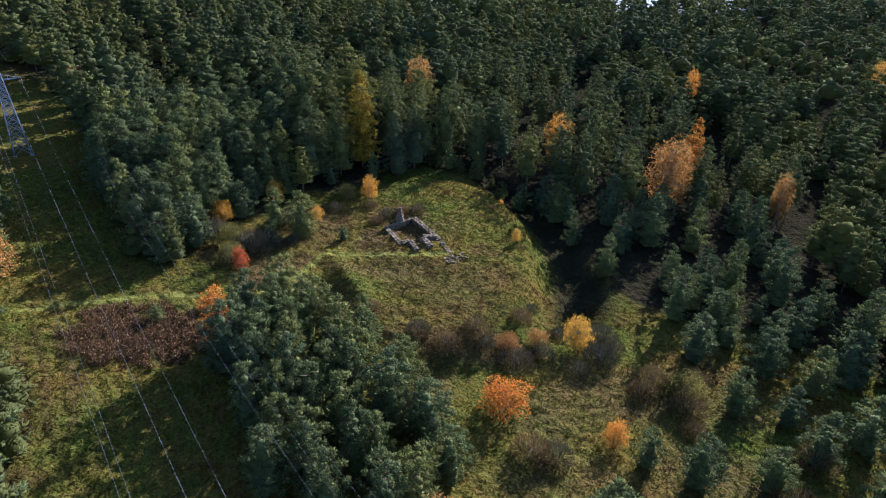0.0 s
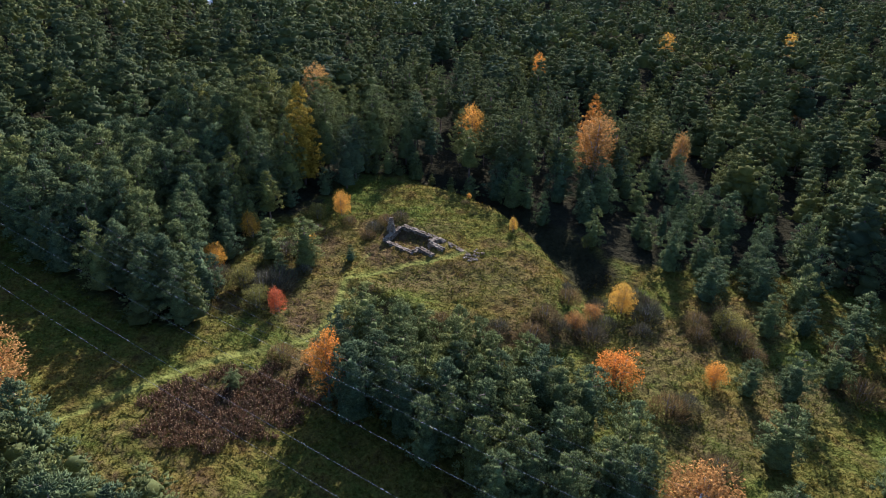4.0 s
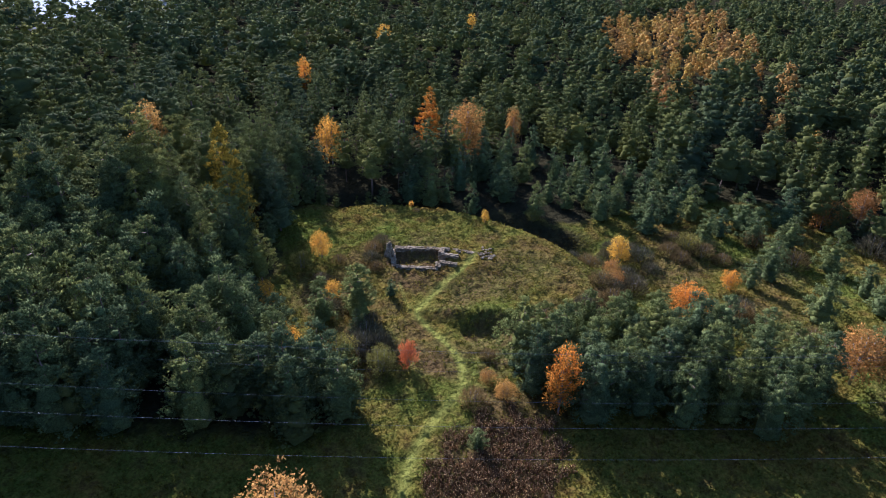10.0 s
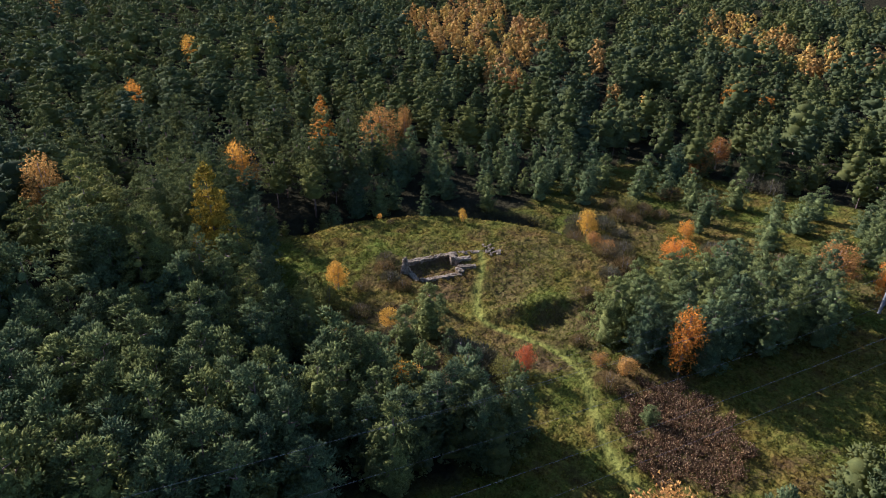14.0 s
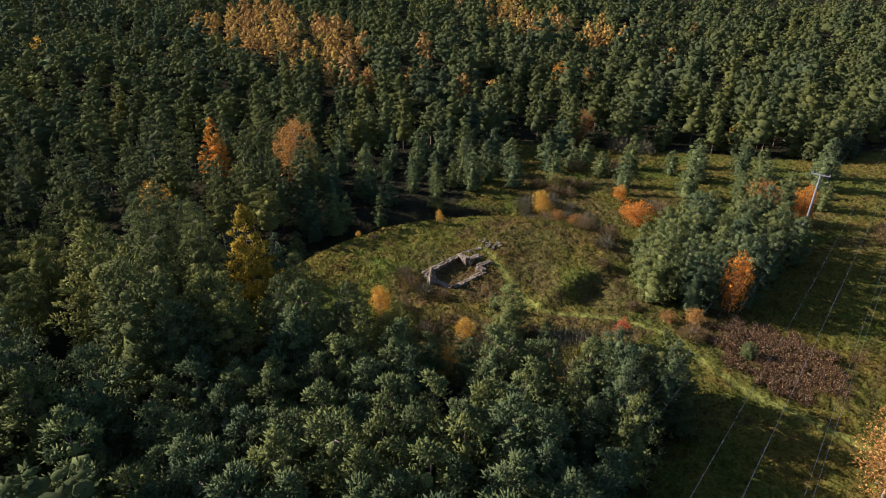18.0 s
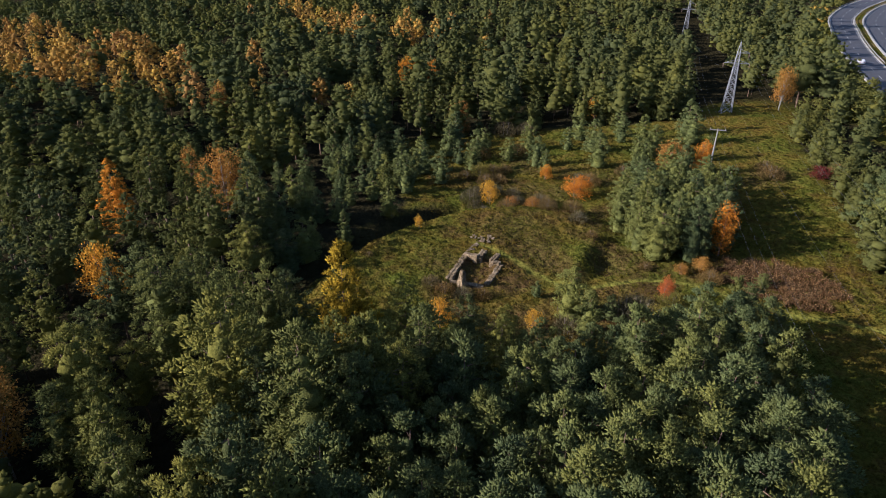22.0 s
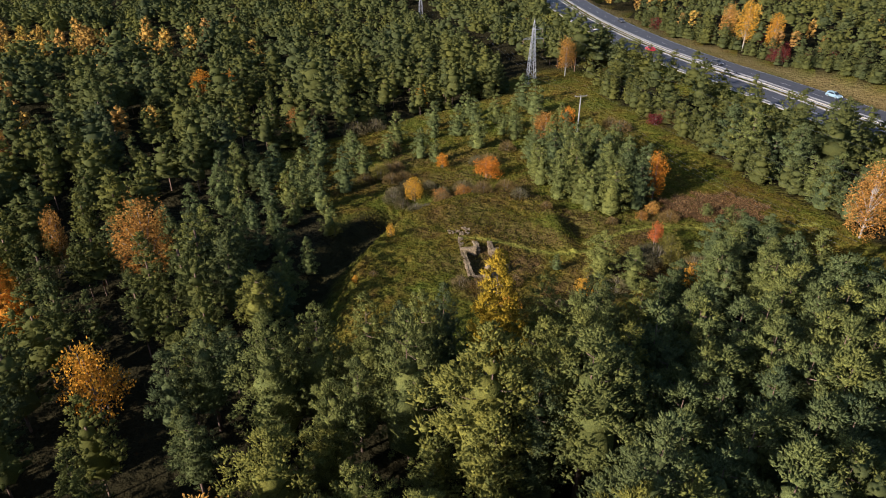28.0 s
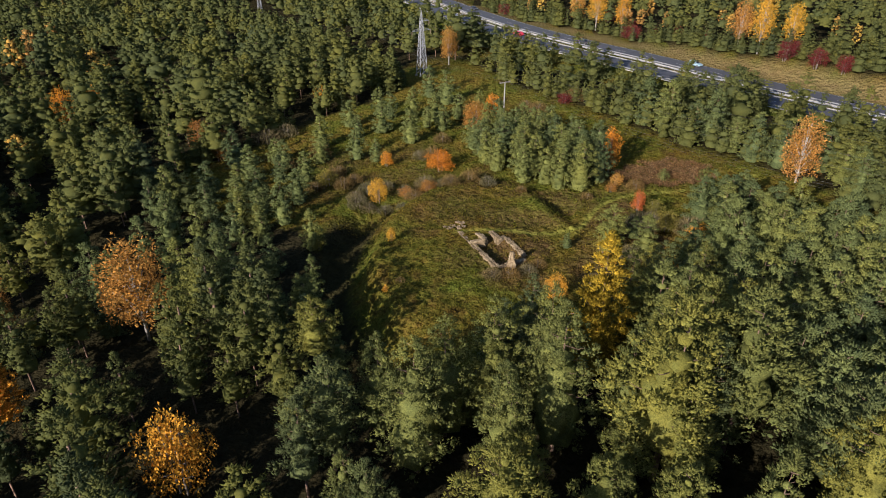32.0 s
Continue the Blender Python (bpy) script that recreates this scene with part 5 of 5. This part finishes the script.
def scatter(step, r0, r1):
    lim = r1 + 10
    gx, gy = np.meshgrid(np.arange(-lim, lim, step), np.arange(-lim, lim, step))
    p = np.stack([gx.ravel() - 2, gy.ravel() + 90], 1) + frng.uniform(-0.42, 0.42, (gx.size, 2)) * step
    r = np.hypot(p[:, 0] + 2, p[:, 1] - 90)
    p = p[(r >= r0) & (r < r1)]
    thin = np.sin(p[:, 0] * 0.19 + 2) * np.sin(p[:, 1] * 0.23 + 1) + 0.6 * np.sin(p[:, 0] * 0.41 + p[:, 1] * 0.37)
    p = p[(frng.uniform(0, 1, len(p)) < 0.9) & ((thin < 0.85) | (p[:, 0] < -22))]
    road = seg_distance(p, ROADMID)
    away = seg_distance(p, offset_line(ROADLINE, -9))
    p = p[(road > 15.5) & (away > 8.0) & (seg_distance(p, [(20, -22), (150, -200)]) > 6.5) & ~in_open(p)]
    keepout = inside(p, [(112, 380), (200, 420), (210, 480), (110, 480)]) | inside(p, [(-42, 343), (-8, 350), (-6, 374), (-48, 374)])
    unseen = (p[:, 0] < -92) & (p[:, 1] < 118 - (p[:, 0] + 92) * 0.9) & (p[:, 1] > 5)
    unseen |= (p[:, 1] > 190) & (p[:, 0] < -(p[:, 1]) * 0.75)
    return p[~(keepout | unseen)]


fixed = np.array([(20.5, 140.5), (50, 131), (-31, 77.5), (-36, 73.5), (23.5, 146), (42, 121), (-17, 129), (-14, 134), (-58, 79), (-15.4, 122.7), (55.1, 129.6), (27.2, 138.6), (44, 113.1), (-5, 155.6), (-80.4, 141.5), (-57.4, 70.4), (-34.5, 92.6), (-28.3, 102)])
bigr = np.array([4.5, 3.5, 4.6, 3.0, 5.0, 4.0, 4.0, 2.6, 4.0, 5.2, 4.6, 4.6, 5.5, 3.6, 3.0, 6.5, 2.4, 2.4])


def clear_of_fixed(p):
    d = np.hypot(p[:, None, 0] - fixed[None, :, 0], p[:, None, 1] - fixed[None, :, 1])
    q = np.array(TAKEN)
    e = np.hypot(p[:, None, 0] - q[None, :, 0], p[:, None, 1] - q[None, :, 1])
    return p[(d > bigr).all(1) & (e > 2.6).all(1)]


near = clear_of_fixed(scatter(5.8, 0, 78))
stand = clear_of_fixed(scatter(3.4, 0, 78))
west_stand = (near[:, 0] < -22) & (near[:, 1] > 60) & (near[:, 1] < 132)
near = np.concatenate([near[~west_stand], stand[(stand[:, 0] < -22) & (stand[:, 1] > 60) & (stand[:, 1] < 132)]])
# bushy growth along the edge of the wood
fringe = clear_of_fixed(scatter(3.0, 0, 110))
fringe = fringe[seg_distance(fringe, OPEN + OPEN[:1]) < 4.5]
fringe = fringe[~((fringe[:, 1] > 84) & (fringe[:, 0] < -11) & (fringe[:, 0] > -40))]
fringe = fringe[~((fringe[:, 0] > 12) & (fringe[:, 1] > 74) & (fringe[:, 1] < 112))]
fringe = fringe[~((fringe[:, 0] > 28) & (fringe[:, 1] > 40) & (fringe[:, 1] < 82) & (frng.uniform(0, 1, len(fringe)) < 0.6))]
fringe_h = np.where((fringe[:, 1] > 100) & (fringe[:, 0] < 20), frng.uniform(2.5, 4.5, len(fringe)), frng.uniform(4.0, 8.5, len(fringe)))
hh = wood_height(near)
# the part of the wood over which the camera flies: single trees
front = (near[:, 0] < 14) & ((near[:, 1] > 96) | (near[:, 0] < -30)) & (np.hypot(near[:, 0] + 2, near[:, 1] - 90) < 66)
front |= (near[:, 0] > 14) & (near[:, 1] > 70) & (near[:, 1] < 112) & (near[:, 0] < 64)
order = np.nonzero(front)[0]
order = order[np.argsort(np.hypot(near[order, 0] + 2, near[order, 1] - 90))][:440]
single = np.zeros(len(near), bool)
single[order] = True
for (x, y), h in zip(near[single], hh[single]):
    if h < 15 and (x < -22 or h < 9.5 or (x > 18 and y < 110)):
        pine_at(x, y, h, "young", "young dense pine at the edge of the wood", frng.uniform(0.9, 1.2) if x < -22 else frng.uniform(0.85, 1.1), "pine wood")
    else:
        pine_at(x, y, h, "old", "tall Scots pine with a tufted green crown", frng.uniform(0.86, 1.22), "pine wood")


def joined_wood(name, label, p, h, variants, mat, wide):
    """Many trees of the wood as one mesh."""
    vs, qs, ts = [], [], []
    k = 0
    z = heights(p)
    pick = frng.integers(0, len(variants), len(p))
    turn = frng.uniform(0, 6.28, len(p))
    tint = np.clip(0.55 * (1 - stands(p)) + frng.uniform(-0.05, 0.5, len(p)), 0, 1)
    ww = wide * frng.uniform(0.72, 1.28, len(p))
    for i, (v, q, full) in enumerate(variants):
        sel = np.nonzero(pick == i)[0]
        if not len(sel):
            continue
        c, s = np.cos(turn[sel])[:, None], np.sin(turn[sel])[:, None]
        sc = (h[sel] / full)[:, None]
        w = (ww[sel])[:, None] * sc
        X = (v[None, :, 0] * c - v[None, :, 1] * s) * w + p[sel, 0][:, None]
        Y = (v[None, :, 0] * s + v[None, :, 1] * c) * w + p[sel, 1][:, None]
        Z = v[None, :, 2] * sc + z[sel][:, None]
        V = np.stack([X, Y, Z], 2).reshape(-1, 3)
        Q = (q[None] + (np.arange(len(sel)) * len(v))[:, None, None]).reshape(-1, q.shape[1]) + k
        vs.append(V)
        qs.append(Q)
        ts.append(np.repeat(tint[sel], len(v)))
        k += len(V)
    me = quads_mesh(name, np.concatenate(vs), np.concatenate(qs), mat, np.concatenate(ts))
    return tagged(new(name, me), label, "wood", kind="stuff")


mid_kinds, far_kinds, mid_young, birch_kinds = [], [], [], []
for k in range(5):
    spread, form = (3.2, 3.6, 2.9, 3.4, 3.8)[k], (0.45, 0.7, 0.3, 0.55, 0.85)[k]
    v, q, _ = pine_crown(200 + k, 16, spread, 0.26, 340, 0.15, 0.40, form, 1.5, 0.95, 5, 5, 0.74)
    mid_kinds.append((v, q, 16))
    v, q, _ = pine_crown(230 + k, 16, spread, 0.40, 50, 0.30, 0.62, form, 2.4, 1.3, 2, 4, 0.7)
    far_kinds.append((v, q, 16))
    v, q, _ = pine_crown(260 + k, 9, 2.3, 0.05, 260, 0.14, 0.36, form, 1.1, 0.66, 4, 4, 0.5)
    mid_young.append((v, q, 9))
    v, q = lumpy_crown(300 + k, 14, 3.2, 0.25, 16, 130)
    birch_kinds.append((v, q, 14))


def birchy(p):
    """Where the wood turns to golden birches."""
    x, y = p[:, 0], p[:, 1]
    chance = 0.9 * inside(p, [(232, 152), (300, 118), (285, 100), (192, 66), (168, 70), (142, 104), (165, 118)]) + 0.28 * inside(p, [(112, 98), (150, 100), (160, 62), (135, 34), (108, 45)])
    chance = chance + 0.75 * inside(p, [(270, 8), (190, 8), (150, -22), (160, -40), (200, -36), (285, -30)]) + 0.22 * inside(p, [(150, -22), (120, -30), (120, -50), (160, -45)])
    road = seg_distance(p, offset_line(ROADLINE, -24))
    chance = chance + 0.36 * ((road < 13) & (y < 60)) + 0.8 * np.exp(-(((x - 58) / 16) ** 2 + ((y + 170) / 20) ** 2))
    return frng.uniform(0, 1, len(p)) < np.clip(chance, 0, 0.88) + 0.006


rest, rh = near[~single], hh[~single]
ring = clear_of_fixed(scatter(7.0, 78, 150))
bank = np.concatenate([np.array(offset_line(dense, -off))[24:300] for off in (14.5, 17.5)])
bank = bank[(bank[:, 1] > -230) & (bank[:, 1] < 70)][::2]
bank = bank + frng.uniform(-2.0, 2.0, bank.shape)
bank = bank[frng.uniform(0, 1, len(bank)) < 0.72]
mid_p = np.concatenate([rest, ring, fringe, bank])
mid_h = np.concatenate([rh, wood_height(ring), fringe_h, frng.uniform(3.5, 8.5, len(bank))])
thinned = (mid_p[:, 0] > 12) & (mid_p[:, 0] < 36) & (mid_p[:, 1] > 80) & (mid_p[:, 1] < 112) & (frng.uniform(0, 1, len(mid_p)) < 0.25)
mid_p, mid_h = mid_p[~thinned], mid_h[~thinned]
eastern = (mid_p[:, 0] > 12) & (mid_p[:, 1] > 94) & (np.hypot(mid_p[:, 0] - 20, mid_p[:, 1] - 128) < 58) & (mid_h > 8)
close_kinds = []
for k in range(4):
    v, q, _ = pine_crown(280 + k, 16, (2.8, 3.2, 2.5, 3.0)[k], 0.26, 900, 0.115, 0.34, (0.5, 0.8, 0.35, 0.65)[k], 1.1, 0.66, 6, 4, 0.62)
    close_kinds.append((v, q, 16))
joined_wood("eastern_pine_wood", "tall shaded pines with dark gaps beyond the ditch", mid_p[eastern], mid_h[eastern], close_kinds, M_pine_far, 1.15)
east_p, east_h = mid_p[eastern], mid_h[eastern]
mid_p, mid_h = mid_p[~eastern], mid_h[~eastern]
gold = birchy(mid_p) & (mid_p[:, 0] > 100)
gold_p, gold_h = mid_p[gold], mid_h[gold]
mid_p, mid_h = mid_p[~gold], mid_h[~gold]
low = (mid_h < 10.8) | ((mid_p[:, 0] < 5) & (mid_p[:, 1] < 62))
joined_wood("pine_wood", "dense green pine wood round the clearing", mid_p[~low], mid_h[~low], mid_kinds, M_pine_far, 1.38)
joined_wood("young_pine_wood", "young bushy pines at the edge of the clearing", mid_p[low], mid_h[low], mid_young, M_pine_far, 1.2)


far_p = np.concatenate([scatter(7.0, 150, 240), scatter(7.6, 240, 385)])
# only where the flight can look: not behind the western edge
far_p = far_p[(far_p[:, 0] > -150) & (far_p[:, 1] > -330)]
far_h = wood_height(far_p)
b = birchy(far_p)
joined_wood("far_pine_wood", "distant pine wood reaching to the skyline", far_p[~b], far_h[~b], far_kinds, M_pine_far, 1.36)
joined_wood("birch_wood", "golden-orange birches among the distant pines", np.concatenate([far_p[b], gold_p]), np.concatenate([far_h[b], gold_h]) * 0.95, birch_kinds, M_birch_far, 1.15)
# trunks of the nearer joined trees
tr, tr_h = np.concatenate([mid_p[~low], east_p]), np.concatenate([mid_h[~low], east_h])
tv = np.array([(0.16 * math.cos(a), 0.16 * math.sin(a), z) for z in (-0.4, 12.5) for a in (0, 2.09, 4.19)])
tq = np.array([(0, 1, 4, 3), (1, 2, 5, 4), (2, 0, 3, 5)])
joined_wood("pine_trunks", "brown trunks of the pine wood", tr, tr_h, [(tv, tq, 16)], M_bark, 1.0)

# single autumn trees farther off
for x, y, h, w, key, label in ((133, 137, 12, 5.5, "russet_tree", "orange-brown birch in the pine wood"), (142, 208, 13, 7, "gold_tree", "golden birch in the pine wood"), (193, 196, 13, 6, "gold_tree", "golden birch in the pine wood"),
                               (114, 20, 12, 7.5, "orange_tree", "orange tree at the far side of the meadow"), (115, 86, 13, 5.5, "russet_tree", "russet birch in the pine wood"), (110, 12, 11, 5, "orange_tree", "orange tree at the wood's edge"),
                               (13, -38, 12, 6.5, "russet_tree", "russet tree beside the pylon"), (66, 112, 12, 4, "russet_tree", "slender russet birch in the pine wood"), (62, 40, 7, 6, "russet_bush", "russet shrub at the wood's edge"),
                               (47, 2, 6, 5, "gold_bush", "yellow shrub at the edge of the ride"), (70, 34, 8, 6, "russet_tree", "russet tree at the wood's edge"), (75, 190, 13, 5, "orange_tree", "orange birch in the pine wood")):
    hh_, ww_ = (12, 5.4) if key.endswith("_tree") else (4, 4.6)
    plant(key, "birch" if key.endswith("_tree") else "shrub", label, "tree", x, y, (x * 31) % 360, w / ww_, tall=(h / hh_) / (w / ww_))
for x, y, s in ((-80, -8, 1.0), (-85.5, 0, 1.0), (-90.5, 5.5, 0.9), (-59, -48, 0.8), (-47, -66, 0.8), (-52.5, -55, 0.7), (-40, -80, 0.8), (-66, -36, 0.7), (-99, 20, 0.9)):
    q = (x - 6.5, y - 7.5)
    plant("crimson_bush", "shrub", "crimson autumn shrub at the wood's edge above the road", "shrub", q[0], q[1], x * 17 % 360, s * 1.35)
edge = offset_line(ROADLINE, -15.5)
for i in range(26, 72, 2):
    k = (i * 37) % 11
    x, y = edge[i] + np.array((k * 0.5 - 2, (k * 7 % 11) * 0.5 - 2))
    if k in (1, 5, 8):
        plant("crimson_bush", "shrub", "crimson autumn shrub at the wood's edge above the road", "shrub", x, y, i * 17, 0.8 + 0.06 * k)
    elif k in (2, 4, 10):
        plant("gold_tree" if k in (2, 10) else "tan_tree", "birch", "golden birch with a pale trunk at the wood's edge", "birch", x - 2.5, y - 2.5, i * 29, 1.1 + 0.03 * k, "roadside birches")

# ---- grasses ----
def grass(name, label, p, length, width, per, mat, lean=0.5, seed=1, extra=0.0):
    r = np.random.default_rng(seed)
    n = len(p)
    z = heights(p)
    at = np.repeat(np.column_stack([p, z - 0.03]), per, 0) + np.column_stack([r.normal(0, 0.12, (n * per, 2)), np.zeros(n * per)])
    way = np.column_stack([r.normal(0, lean, (n * per, 2)), np.ones(n * per)])
    ln = length * np.repeat(r.uniform(0.6, 1.4, n), per) * r.uniform(0.7, 1.2, n * per)
    v, q = kites(at, way, ln, width * r.uniform(0.7, 1.3, n * per), r)
    tint = np.repeat(np.clip(np.repeat(0.5 + 0.35 * np.sin(p[:, 0] * 0.6) * np.cos(p[:, 1] * 0.5) + r.normal(0, 0.2, n), per) + extra, 0, 1), 4)
    tagged(new(name, quads_mesh(name, v, q, mat, tint)), label, "grass", kind="stuff")


grng = np.random.default_rng(77)
p = np.column_stack([grng.uniform(-66, 62, 60000), grng.uniform(22, 124, 60000)])
p = p[in_open(p)]
lump = np.sin(p[:, 0] * 1.3 + np.sin(p[:, 1] * 0.7) * 2) * np.sin(p[:, 1] * 1.1 + np.sin(p[:, 0] * 0.9) * 2)
p = p[(lump > -0.25) & (seg_distance(p, PATHLINE) > 1.1)]
m = ((p[:, 0] + 1) / 15.5) ** 2 + ((p[:, 1] - 91) / 25) ** 2
p = p[~((m > 1.6) & (m < 3.6) & (p[:, 0] > 10) & (p[:, 1] > 80))]
p = p[:30000]
z = heights(p) + 0.08
up = np.column_stack([grng.normal(0, 0.6, (len(p), 2)), np.ones(len(p))])
v, q = bursts(np.column_stack([p, z]), up, up + np.array((0, 0, 1.5)), 0.21 * grng.uniform(0.6, 1.6, (len(p) * 5, 1)), 0.13, 5, grng)
tagged(new("tussock_grass", quads_mesh("tussock_grass", v, q, M_tussock)), "tussocks of green and straw-coloured autumn grass", "grass", kind="stuff")
p = np.column_stack([grng.uniform(-50, -26, 5200), grng.uniform(53, 74, 5200)])
d = ((p[:, 0] + 36.3) / 8.4) ** 2 + ((p[:, 1] - 63.6) / 6.2) ** 2 + 0.4 * np.sin(p[:, 0] * 1.1) * np.sin(p[:, 1] * 1.3)
p = p[(d < 1.0) & (seg_distance(p, PATHLINE) > 1.5) & (np.hypot(p[:, 0] + 37, (p[:, 1] - 67) * 1.3) > 1.4)]
grass("dry_reeds", "patch of tall dark brown dried stalks", p, 0.6, 0.10, 6, M_reed, 0.6, 6)
z = heights(p)
top = np.repeat(np.column_stack([p, z + 0.5]), 2, 0) + grng.normal(0, 0.15, (2 * len(p), 3))
v, q = tufts(top, grng.normal(0, 0.4, (2 * len(p), 3)) + np.array((0, 0, 1)), 0.055, 0.12, grng, 4)
tagged(new("seed_heads", quads_mesh("seed_heads", v, q, M_seed)), "pale tan seed heads on the dried stalks", "seed heads", kind="stuff")
